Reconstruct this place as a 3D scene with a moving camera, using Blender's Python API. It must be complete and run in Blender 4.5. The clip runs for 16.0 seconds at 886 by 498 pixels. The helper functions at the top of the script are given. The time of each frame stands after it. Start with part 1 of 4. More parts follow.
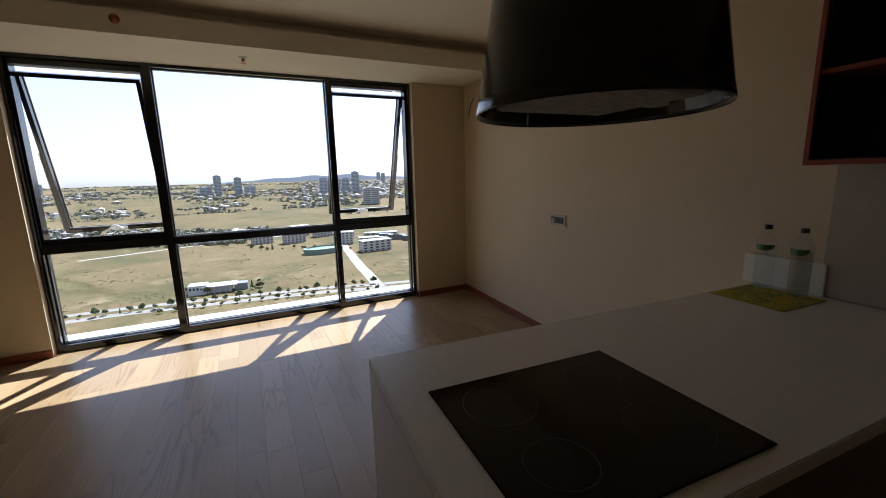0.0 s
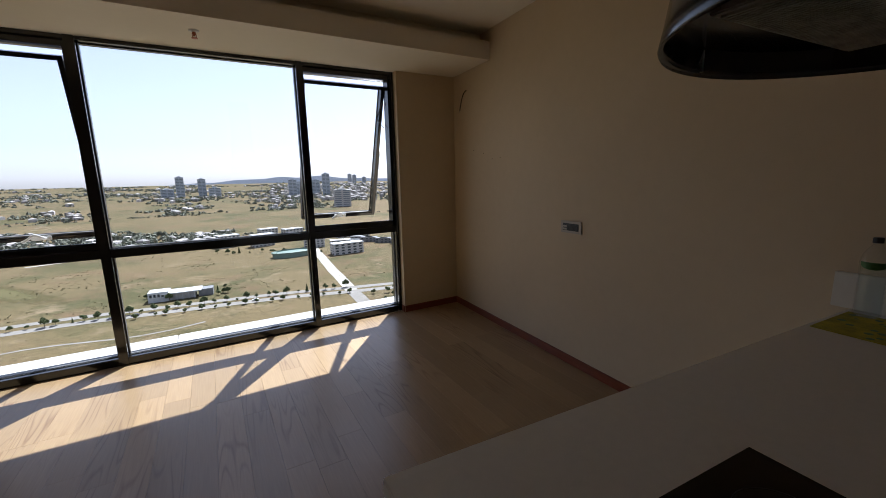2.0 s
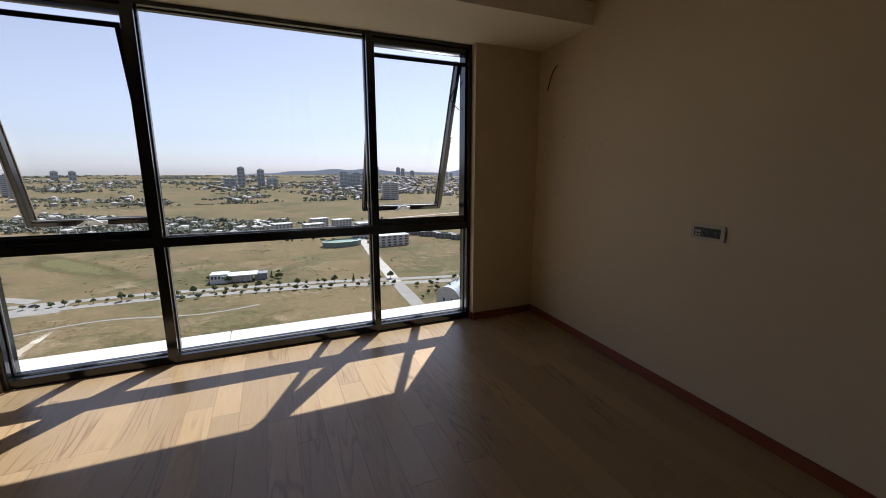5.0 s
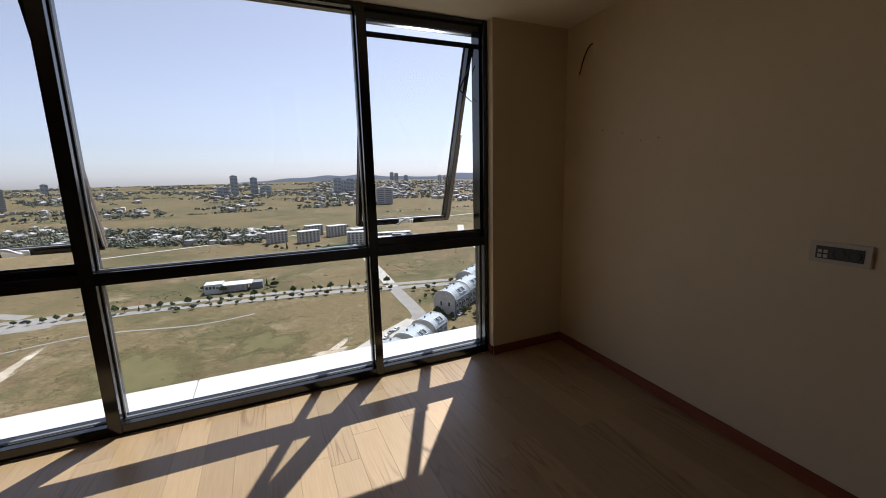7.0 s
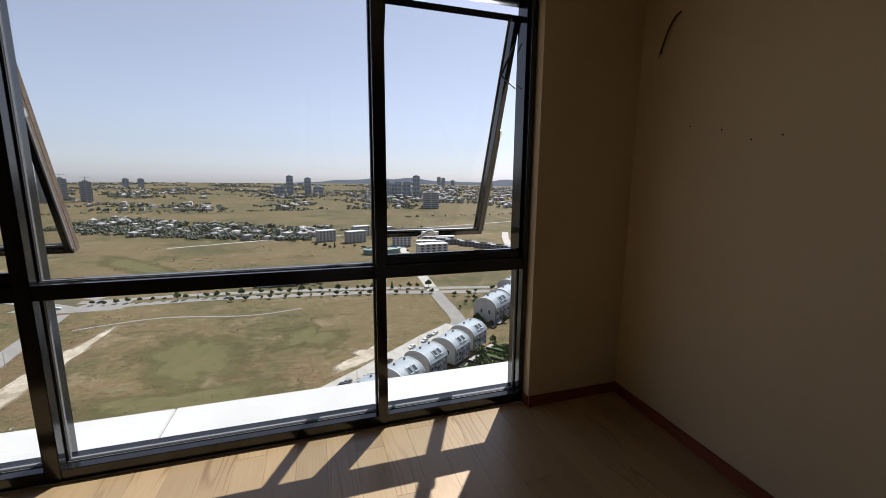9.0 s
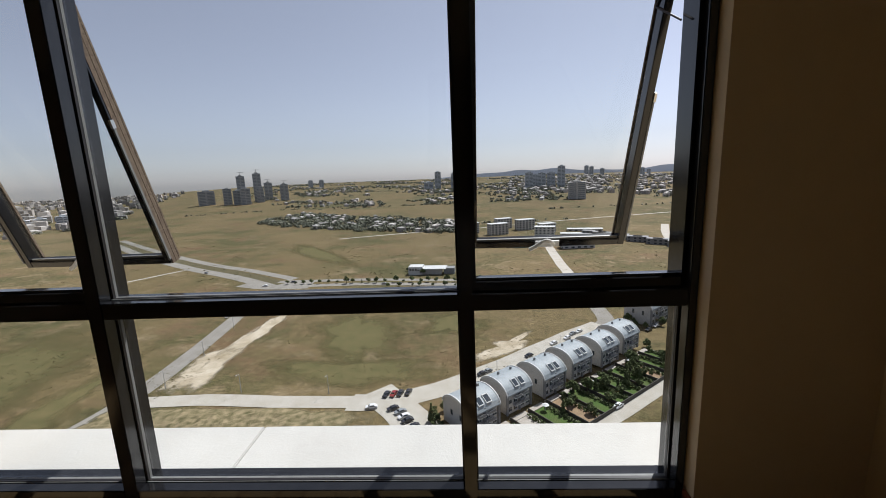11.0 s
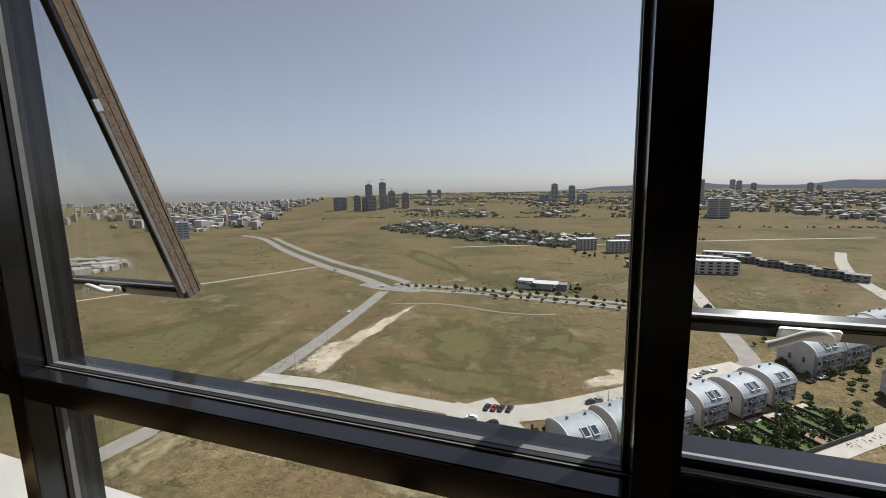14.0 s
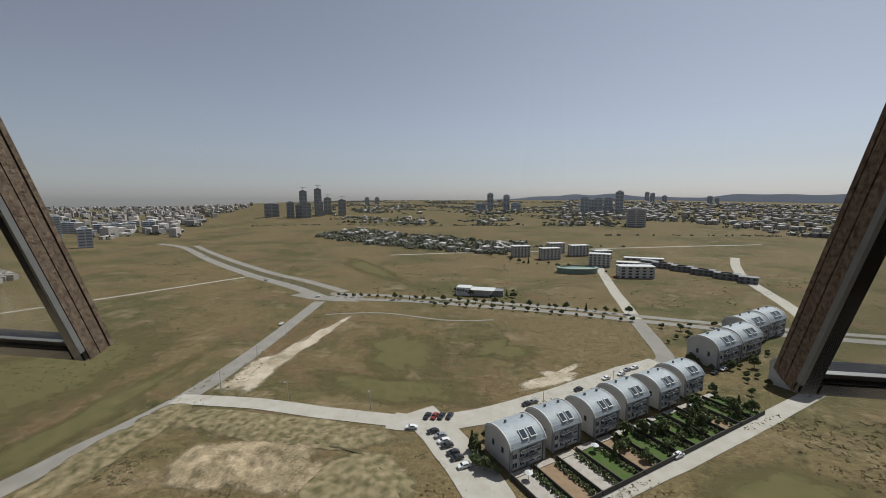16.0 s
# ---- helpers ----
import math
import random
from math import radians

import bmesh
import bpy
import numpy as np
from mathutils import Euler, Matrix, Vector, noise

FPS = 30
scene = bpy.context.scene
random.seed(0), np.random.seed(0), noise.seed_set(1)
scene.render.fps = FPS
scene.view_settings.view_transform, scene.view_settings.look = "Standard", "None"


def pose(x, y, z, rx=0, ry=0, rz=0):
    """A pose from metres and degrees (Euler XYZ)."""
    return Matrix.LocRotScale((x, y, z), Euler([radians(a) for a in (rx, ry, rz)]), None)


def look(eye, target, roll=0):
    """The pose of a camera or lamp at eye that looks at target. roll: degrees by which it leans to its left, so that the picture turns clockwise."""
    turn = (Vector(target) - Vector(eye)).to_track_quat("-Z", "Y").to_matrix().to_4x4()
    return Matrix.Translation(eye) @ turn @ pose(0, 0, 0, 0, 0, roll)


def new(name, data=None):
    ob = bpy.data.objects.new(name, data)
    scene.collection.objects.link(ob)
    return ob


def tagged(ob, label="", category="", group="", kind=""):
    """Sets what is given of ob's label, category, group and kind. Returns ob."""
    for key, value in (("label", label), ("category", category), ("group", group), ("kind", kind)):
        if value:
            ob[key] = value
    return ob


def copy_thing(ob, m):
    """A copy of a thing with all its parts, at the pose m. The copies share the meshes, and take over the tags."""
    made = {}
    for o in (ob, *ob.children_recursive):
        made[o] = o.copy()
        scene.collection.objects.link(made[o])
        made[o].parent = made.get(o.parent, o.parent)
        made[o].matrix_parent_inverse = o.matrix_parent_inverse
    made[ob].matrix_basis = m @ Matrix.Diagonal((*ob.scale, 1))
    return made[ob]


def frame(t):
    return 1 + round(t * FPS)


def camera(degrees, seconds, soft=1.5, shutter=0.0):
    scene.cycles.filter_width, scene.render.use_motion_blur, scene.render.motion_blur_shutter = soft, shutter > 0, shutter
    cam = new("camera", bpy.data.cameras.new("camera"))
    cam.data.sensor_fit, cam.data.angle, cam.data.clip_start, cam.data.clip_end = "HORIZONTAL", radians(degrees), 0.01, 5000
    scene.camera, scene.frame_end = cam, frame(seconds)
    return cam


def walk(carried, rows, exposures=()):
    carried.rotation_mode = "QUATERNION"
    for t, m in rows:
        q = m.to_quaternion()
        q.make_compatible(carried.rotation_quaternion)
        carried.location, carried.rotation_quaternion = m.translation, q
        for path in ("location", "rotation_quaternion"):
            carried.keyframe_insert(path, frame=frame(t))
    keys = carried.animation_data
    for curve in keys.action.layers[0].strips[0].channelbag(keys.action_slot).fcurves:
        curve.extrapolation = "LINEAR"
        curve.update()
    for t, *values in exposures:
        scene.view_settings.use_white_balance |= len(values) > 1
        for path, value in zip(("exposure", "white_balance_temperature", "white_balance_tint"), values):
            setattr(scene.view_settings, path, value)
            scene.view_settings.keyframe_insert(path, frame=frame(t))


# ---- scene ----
cam = camera(95.7, 16.0, soft=0.9)
PATH = [
    (0, (0.34, -0.251, 1.473), (1.197, 1.52, 1.112), -1.5),
    (0.5, (0.409, -0.109, 1.467), (1.216, 1.691, 1.134), -0.3),
    (1, (0.443, -0.003, 1.461), (1.282, 1.78, 1.119), 0.8),
    (1.5, (0.432, 0.155, 1.47), (1.404, 1.875, 1.159), 0.1),
    (2, (0.415, 0.294, 1.462), (1.392, 2.002, 1.108), -1.3),
    (2.5, (0.437, 0.42, 1.45), (1.265, 2.213, 1.131), -0.1),
    (3, (0.478, 0.544, 1.456), (1.195, 2.379, 1.109), 0.3),
    (3.2, (0.459, 0.599, 1.448), (1.202, 2.417, 1.067), 0.0),
    (5.3, (0.406, 0.987, 1.416), (1.185, 2.79, 1.044), -0.1),
    (5.5, (0.445, 1.066, 1.426), (1.158, 2.903, 1.083), -0.1),
    (6, (0.485, 1.238, 1.412), (1.168, 3.075, 1.015), -0.0),
    (6.5, (0.515, 1.419, 1.425), (1.326, 3.212, 1.073), -1.5),
    (7, (0.559, 1.575, 1.433), (1.359, 3.373, 1.074), -1.5),
    (7.5, (0.675, 1.703, 1.431), (1.349, 3.554, 1.087), -0.1),
    (8, (0.759, 1.814, 1.423), (1.387, 3.681, 1.076), -0.3),
    (8.2, (0.781, 1.875, 1.417), (1.412, 3.745, 1.096), 0.0),
    (10.5, (1.148, 2.52, 1.44), (1.374, 4.473, 1.076), -1.0),
    (11, (1.22, 2.705, 1.435), (1.128, 4.671, 1.079), -2.3),
    (11.5, (1.285, 2.875, 1.423), (1.047, 4.823, 1.036), -0.6),
    (12, (1.26, 3.045, 1.427), (0.994, 4.996, 1.08), -1.5),
    (12.5, (1.211, 3.229, 1.427), (0.789, 5.156, 1.103), -2.7),
    (13, (1.206, 3.394, 1.414), (0.555, 5.254, 1.069), -0.7),
    (13.5, (1.203, 3.53, 1.419), (0.629, 5.416, 1.086), -0.9),
    (14, (1.114, 3.658, 1.435), (0.484, 5.535, 1.149), -1.1),
    (14.5, (1.019, 3.782, 1.44), (0.302, 5.63, 1.17), -0.5),
    (15, (0.922, 3.88, 1.449), (0.122, 5.699, 1.22), 1.1),
    (15.5, (0.785, 3.959, 1.456), (0.251, 5.872, 1.218), -1.0),
    (16, (0.684, 4.016, 1.435), (0.35, 5.971, 1.184), -0.2),
]
EXPOSURES = [(0, 1.56, 5450, 11), (1.5, 1.38, 5500, 12), (3, 1.10, 5650, 13), (5.5, 0.88, 5750, 13), (8, 0.76, 5850, 12), (10.5, 0.50, 6000, 11), (11.5, 0.42, 6100, 10), (13.5, 0.42, 6150, 9), (14.5, 0.32, 6200, 9), (16, 0.07, 6200, 8)]
walk(cam, [(t, look(eye, target, roll)) for t, eye, target, roll in PATH], EXPOSURES)

# ---- world and sun ----
SUN_DIR = Vector((0.42, 0.525, 1.0)).normalized()
world = bpy.data.worlds.new("sky")
scene.world = world
world.use_nodes = True
wn = world.node_tree.nodes
sky = wn.new("ShaderNodeTexSky")
sky.sky_type = 'NISHITA'
sky.sun_disc = False
sky.sun_elevation = math.asin(SUN_DIR.z)
sky.sun_rotation = math.atan2(SUN_DIR.x, SUN_DIR.y)
sky.air_density = 1.0
sky.dust_density = 0.7
sky.ozone_density = 1.0
soften = wn.new("ShaderNodeHueSaturation")
soften.inputs["Saturation"].default_value = 0.42
world.node_tree.links.new(sky.outputs[0], soften.inputs["Color"])
haze = wn.new("ShaderNodeMix")
haze.data_type, haze.blend_type = 'RGBA', 'MULTIPLY'
haze.inputs["Factor"].default_value = 1.0
haze.inputs["B"].default_value = (0.98, 0.96, 1.03, 1)
world.node_tree.links.new(soften.outputs[0], haze.inputs["A"])
world.node_tree.links.new(haze.outputs["Result"], wn["Background"].inputs["Color"])
wn["Background"].inputs["Strength"].default_value = 0.078
sun_data = bpy.data.lights.new("sun", 'SUN')
sun_data.energy = 5.0
sun_data.angle = radians(0.5)
sun_data.color = (1.0, 0.96, 0.90)
sun = new("sun", sun_data)
sun.matrix_world = look((0, 0, 60), Vector((0, 0, 60)) - SUN_DIR)


# ---- materials ----
def material(name, col, rough=0.6, metal=0.0, col2=None, scale=8.0, amount=0.5, bump=0.0, bump_scale=60.0, per_object=0.0, per_island=0.0, spec=0.5, stretch=None):
    """A principled material with colour variation at two scales, fine relief, and variation from piece to piece."""
    m = bpy.data.materials.new(name)
    m.use_nodes = True
    nt = m.node_tree
    n, l = nt.nodes, nt.links
    b = n["Principled BSDF"]
    b.inputs["Roughness"].default_value = rough
    b.inputs["Metallic"].default_value = metal
    b.inputs["Specular IOR Level"].default_value = spec
    geo = n.new("ShaderNodeNewGeometry")
    pos = geo.outputs["Position"]
    if stretch:
        mp = n.new("ShaderNodeMapping")
        mp.inputs["Scale"].default_value = stretch
        l.new(pos, mp.inputs["Vector"])
        pos = mp.outputs[0]
    if col2 is None:
        col2 = tuple(c * 0.82 for c in col)
    n1 = n.new("ShaderNodeTexNoise")
    n1.inputs["Scale"].default_value = scale
    n1.inputs["Detail"].default_value = 6
    l.new(pos, n1.inputs["Vector"])
    n2 = n.new("ShaderNodeTexNoise")
    n2.inputs["Scale"].default_value = scale * 9
    n2.inputs["Detail"].default_value = 4
    l.new(pos, n2.inputs["Vector"])
    add = n.new("ShaderNodeMath")
    add.operation = 'MULTIPLY_ADD'
    l.new(n2.outputs[0], add.inputs[0])
    add.inputs[1].default_value = 0.5
    l.new(n1.outputs[0], add.inputs[2])
    rng = n.new("ShaderNodeMapRange")
    rng.inputs["From Min"].default_value = 0.55
    rng.inputs["From Max"].default_value = 0.95
    rng.inputs["To Max"].default_value = amount
    l.new(add.outputs[0], rng.inputs["Value"])
    mix = n.new("ShaderNodeMix")
    mix.data_type = 'RGBA'
    mix.inputs["A"].default_value = (*col, 1)
    mix.inputs["B"].default_value = (*col2, 1)
    l.new(rng.outputs[0], mix.inputs["Factor"])
    out = mix.outputs["Result"]
    for amount_p, source in ((per_object, "obj"), (per_island, "isl")):
        if amount_p:
            rnd = n.new("ShaderNodeObjectInfo").outputs["Random"] if source == "obj" else geo.outputs["Random Per Island"]
            r2 = n.new("ShaderNodeMapRange")
            r2.inputs["To Min"].default_value = 1 - amount_p
            r2.inputs["To Max"].default_value = 1 + amount_p
            l.new(rnd, r2.inputs["Value"])
            hsv = n.new("ShaderNodeHueSaturation")
            l.new(r2.outputs[0], hsv.inputs["Value"])
            l.new(out, hsv.inputs["Color"])
            out = hsv.outputs[0]
    l.new(out, b.inputs["Base Color"])
    if bump:
        n3 = n.new("ShaderNodeTexNoise")
        n3.inputs["Scale"].default_value = bump_scale
        n3.inputs["Detail"].default_value = 5
        l.new(pos, n3.inputs["Vector"])
        bp = n.new("ShaderNodeBump")
        bp.inputs["Strength"].default_value = bump
        bp.inputs["Distance"].default_value = 0.5 / bump_scale
        l.new(n3.outputs[0], bp.inputs["Height"])
        l.new(bp.outputs[0], b.inputs["Normal"])
    return m


def oak_material():
    m = bpy.data.materials.new("oak_plank")
    m.use_nodes = True
    nt = m.node_tree
    n, l = nt.nodes, nt.links
    b = n["Principled BSDF"]
    geo = n.new("ShaderNodeNewGeometry")
    info = n.new("ShaderNodeObjectInfo")
    sc = n.new("ShaderNodeVectorMath")
    sc.operation = 'SCALE'
    sc.inputs["Scale"].default_value = 37.0
    cmb = n.new("ShaderNodeCombineXYZ")
    l.new(info.outputs["Random"], cmb.inputs[0])
    l.new(info.outputs["Random"], cmb.inputs[1])
    l.new(cmb.outputs[0], sc.inputs[0])
    add = n.new("ShaderNodeVectorMath")
    l.new(geo.outputs["Position"], add.inputs[0])
    l.new(sc.outputs[0], add.inputs[1])
    mp = n.new("ShaderNodeMapping")
    mp.inputs["Scale"].default_value = (6.5, 0.6, 1)
    l.new(add.outputs[0], mp.inputs["Vector"])
    base = n.new("ShaderNodeTexNoise")
    base.inputs["Scale"].default_value = 1.3
    base.inputs["Detail"].default_value = 1
    l.new(mp.outputs[0], base.inputs["Vector"])
    mul = n.new("ShaderNodeMath")
    mul.operation = 'MULTIPLY'
    mul.inputs[1].default_value = 20.0
    l.new(base.outputs[0], mul.inputs[0])
    fr = n.new("ShaderNodeMath")
    fr.operation = 'PINGPONG'
    fr.inputs[1].default_value = 1.0
    l.new(mul.outputs[0], fr.inputs[0])
    ring = n.new("ShaderNodeMapRange")
    ring.inputs["From Min"].default_value = 0.6
    ring.inputs["From Max"].default_value = 1.0
    ring.inputs["To Max"].default_value = 0.21
    l.new(fr.outputs[0], ring.inputs["Value"])
    knots = n.new("ShaderNodeTexNoise")
    knots.inputs["Scale"].default_value = 1.1
    knots.inputs["Detail"].default_value = 0
    l.new(add.outputs[0], knots.inputs["Vector"])
    kr = n.new("ShaderNodeMapRange")
    kr.inputs["From Min"].default_value = 0.52
    kr.inputs["From Max"].default_value = 0.66
    kr.inputs["To Min"].default_value = 0.12
    kr.inputs["To Max"].default_value = 2.6
    l.new(knots.outputs[0], kr.inputs["Value"])
    ringed = n.new("ShaderNodeMath")
    ringed.operation = 'MULTIPLY'
    l.new(ring.outputs[0], ringed.inputs[0])
    l.new(kr.outputs[0], ringed.inputs[1])
    mp2 = n.new("ShaderNodeMapping")
    mp2.inputs["Scale"].default_value = (130, 5, 1)
    l.new(add.outputs[0], mp2.inputs["Vector"])
    fine = n.new("ShaderNodeTexNoise")
    fine.inputs["Scale"].default_value = 1.0
    fine.inputs["Detail"].default_value = 5
    l.new(mp2.outputs[0], fine.inputs["Vector"])
    grain = n.new("ShaderNodeMath")
    grain.operation = 'MULTIPLY_ADD'
    grain.inputs[1].default_value = 0.55
    l.new(fine.outputs[0], grain.inputs[0])
    l.new(ringed.outputs[0], grain.inputs[2])
    mix = n.new("ShaderNodeMix")
    mix.data_type = 'RGBA'
    mix.inputs["A"].default_value = (0.42, 0.295, 0.155, 1)
    mix.inputs["B"].default_value = (0.19, 0.105, 0.046, 1)
    l.new(grain.outputs[0], mix.inputs["Factor"])
    r2 = n.new("ShaderNodeMapRange")
    r2.inputs["To Min"].default_value = 0.86
    r2.inputs["To Max"].default_value = 1.08
    l.new(info.outputs["Random"], r2.inputs["Value"])
    hsv = n.new("ShaderNodeHueSaturation")
    l.new(r2.outputs[0], hsv.inputs["Value"])
    l.new(mix.outputs["Result"], hsv.inputs["Color"])
    l.new(hsv.outputs[0], b.inputs["Base Color"])
    b.inputs["Roughness"].default_value = 0.31
    b.inputs["Specular IOR Level"].default_value = 0.6
    bp = n.new("ShaderNodeBump")
    bp.inputs["Strength"].default_value = 0.12
    bp.inputs["Distance"].default_value = 0.002
    l.new(grain.outputs[0], bp.inputs["Height"])
    l.new(bp.outputs[0], b.inputs["Normal"])
    return m


def glass_material(name, tint, gloss=0.9):
    m = bpy.data.materials.new(name)
    m.use_nodes = True
    nt = m.node_tree
    n, l = nt.nodes, nt.links
    n.remove(n["Principled BSDF"])
    tr = n.new("ShaderNodeBsdfTransparent")
    tr.inputs["Color"].default_value = (*tint, 1)
    gl = n.new("ShaderNodeBsdfGlossy")
    gl.inputs["Roughness"].default_value = 0.02
    lw = n.new("ShaderNodeLayerWeight")
    lw.inputs["Blend"].default_value = 0.5
    pw = n.new("ShaderNodeMath")
    pw.operation = 'POWER'
    pw.inputs[1].default_value = 4.0
    l.new(lw.outputs["Facing"], pw.inputs[0])
    mu = n.new("ShaderNodeMath")
    mu.operation = 'MULTIPLY_ADD'
    mu.inputs[1].default_value = 0.6 * gloss
    mu.inputs[2].default_value = 0.022 * gloss
    l.new(pw.outputs[0], mu.inputs[0])
    mx = n.new("ShaderNodeMixShader")
    l.new(mu.outputs[0], mx.inputs[0])
    l.new(tr.outputs[0], mx.inputs[1])
    l.new(gl.outputs[0], mx.inputs[2])
    l.new(mx.outputs[0], n["Material Output"].inputs["Surface"])
    return m


def field_material():
    """Dry steppe: straw, olive and brown soil in patches of several sizes."""
    m = bpy.data.materials.new("dry_grass_field")
    m.use_nodes = True
    nt = m.node_tree
    n, l = nt.nodes, nt.links
    b = n["Principled BSDF"]
    b.inputs["Roughness"].default_value = 0.95
    b.inputs["Specular IOR Level"].default_value = 0.1
    geo = n.new("ShaderNodeNewGeometry")

    def noisy(scale, detail, lo, hi, rough=0.6, stretch=(1, 1, 1)):
        mp = n.new("ShaderNodeMapping")
        mp.inputs["Scale"].default_value = stretch
        l.new(geo.outputs["Position"], mp.inputs["Vector"])
        t = n.new("ShaderNodeTexNoise")
        t.inputs["Scale"].default_value = scale
        t.inputs["Detail"].default_value = detail
        t.inputs["Roughness"].default_value = rough
        l.new(mp.outputs[0], t.inputs["Vector"])
        r = n.new("ShaderNodeMapRange")
        r.inputs["From Min"].default_value = lo
        r.inputs["From Max"].default_value = hi
        l.new(t.outputs[0], r.inputs["Value"])
        return r.outputs[0]

    col = None
    layers = [((0.140, 0.106, 0.052), None),
              ((0.078, 0.073, 0.031), noisy(0.010, 9, 0.45, 0.60, 0.65)),
              ((0.142, 0.094, 0.052), noisy(0.019, 9, 0.52, 0.66, 0.7)),
              ((0.205, 0.156, 0.092), noisy(0.045, 10, 0.54, 0.66, 0.75)),
              ((0.052, 0.050, 0.022), noisy(0.08, 12, 0.55, 0.66, 0.85)),
              ((0.265, 0.212, 0.125), noisy(0.22, 10, 0.56, 0.66, 0.85, (1, 3, 1))),
              ((0.050, 0.042, 0.022), noisy(0.45, 9, 0.56, 0.65, 0.85)),
              ((0.255, 0.205, 0.122), noisy(1.1, 6, 0.58, 0.66, 0.8))]
    for c, fac in layers:
        if col is None:
            rgb = n.new("ShaderNodeRGB")
            rgb.outputs[0].default_value = (*c, 1)
            col = rgb.outputs[0]
            continue
        mx = n.new("ShaderNodeMix")
        mx.data_type = 'RGBA'
        l.new(fac, mx.inputs["Factor"])
        l.new(col, mx.inputs["A"])
        mx.inputs["B"].default_value = (*c, 1)
        col = mx.outputs["Result"]
    # clods, tufts and stones: fine contrast at two sizes
    fine_a = noisy(0.30, 12, 0.33, 0.67, 0.9)
    fine_b = noisy(1.3, 8, 0.33, 0.67, 0.85)
    both = n.new("ShaderNodeMath")
    both.operation = 'ADD'
    l.new(fine_a, both.inputs[0])
    l.new(fine_b, both.inputs[1])
    rr = n.new("ShaderNodeMapRange")
    rr.inputs["From Min"].default_value = 0.45
    rr.inputs["From Max"].default_value = 1.55
    rr.inputs["To Min"].default_value = 0.22
    rr.inputs["To Max"].default_value = 1.6
    l.new(both.outputs[0], rr.inputs["Value"])
    hsv = n.new("ShaderNodeHueSaturation")
    l.new(rr.outputs[0], hsv.inputs["Value"])
    l.new(col, hsv.inputs["Color"])
    l.new(hsv.outputs[0], b.inputs["Base Color"])
    return m


def patch_material(name, col, col2, scale, lo=0.62, hi=1.15):
    """Soil or weeds that thin out towards the border of their patch."""
    m = material(name, col, 0.95, col2=col2, scale=scale, amount=1.0, spec=0.1)
    n, l = m.node_tree.nodes, m.node_tree.links
    at = n.new("ShaderNodeAttribute")
    at.attribute_name = "cover"
    geo = n.new("ShaderNodeNewGeometry")
    t = n.new("ShaderNodeTexNoise")
    t.inputs["Scale"].default_value = 0.13
    t.inputs["Detail"].default_value = 9
    t.inputs["Roughness"].default_value = 0.75
    l.new(geo.outputs["Position"], t.inputs["Vector"])
    ad = n.new("ShaderNodeMath")
    l.new(at.outputs["Fac"], ad.inputs[0])
    l.new(t.outputs[0], ad.inputs[1])
    r = n.new("ShaderNodeMapRange")
    r.inputs["From Min"].default_value = lo
    r.inputs["From Max"].default_value = hi
    l.new(ad.outputs[0], r.inputs["Value"])
    mx = n.new("ShaderNodeMixShader")
    tr = n.new("ShaderNodeBsdfTransparent")
    l.new(r.outputs[0], mx.inputs[0])
    l.new(tr.outputs[0], mx.inputs[1])
    l.new(n["Principled BSDF"].outputs[0], mx.inputs[2])
    l.new(mx.outputs[0], n["Material Output"].inputs["Surface"])
    return m


M_WALL = material("painted_plaster", (0.67, 0.545, 0.365), 0.85, col2=(0.62, 0.50, 0.33), scale=1.6, amount=0.7, bump=0.15, bump_scale=220)
M_CEIL = material("ceiling_paint", (0.80, 0.72, 0.58), 0.9, col2=(0.76, 0.68, 0.55), scale=1.2, amount=0.6, bump=0.08, bump_scale=180)
M_OAK = oak_material()
M_SUB = material("floor_joint", (0.16, 0.10, 0.055), 0.9)
M_BASE = material("reddish_wood", (0.25, 0.065, 0.028), 0.42, col2=(0.17, 0.042, 0.018), scale=5, amount=0.7, bump=0.1, stretch=(1, 1, 8))
M_ALU = material("dark_anodised_aluminium", (0.008, 0.008, 0.009), 0.13, 0.0, col2=(0.018, 0.018, 0.020), scale=14, amount=0.6, bump=0.03, bump_scale=300, spec=0.6)
M_GASKET = material("grey_gasket", (0.20, 0.20, 0.195), 0.5, col2=(0.13, 0.13, 0.125), scale=30, amount=0.6)
M_RUBBER = material("dusty_rubber_seal", (0.060, 0.034, 0.022), 0.95, col2=(0.30, 0.23, 0.16), scale=105, amount=0.7, bump=0.9, bump_scale=190)
M_GLASS = glass_material("window_glass", (0.935, 0.945, 0.94))
M_STEEL = material("brushed_steel", (0.62, 0.62, 0.60), 0.28, 1.0, scale=40, amount=0.3)
M_WHITEMETAL = material("white_lever", (0.72, 0.71, 0.68), 0.35, scale=30, amount=0.4)
M_LEDGE = material("white_concrete_ledge", (0.50, 0.485, 0.46), 0.85, col2=(0.42, 0.405, 0.38), scale=2.5, amount=0.7, bump=0.2, bump_scale=60)
M_STONE = material("white_composite_stone", (0.80, 0.77, 0.69), 0.30, col2=(0.75, 0.72, 0.64), scale=40, amount=0.6)
M_CAB = material("kitchen_cabinet_front", (0.20, 0.16, 0.12), 0.4, col2=(0.15, 0.12, 0.09), scale=6, amount=0.6)
M_HOB = material("black_glass_ceramic", (0.008, 0.005, 0.004), 0.08, spec=0.22, scale=20, amount=0.4)
M_RING = material("printed_grey_ring", (0.028, 0.024, 0.022), 0.3)
M_HOOD = material("black_enamel", (0.010, 0.010, 0.011), 0.16, scale=15, amount=0.3)
M_FILTER = material("aluminium_mesh_filter", (0.50, 0.47, 0.42), 0.45, 0.6, col2=(0.18, 0.17, 0.15), scale=60, amount=0.7)
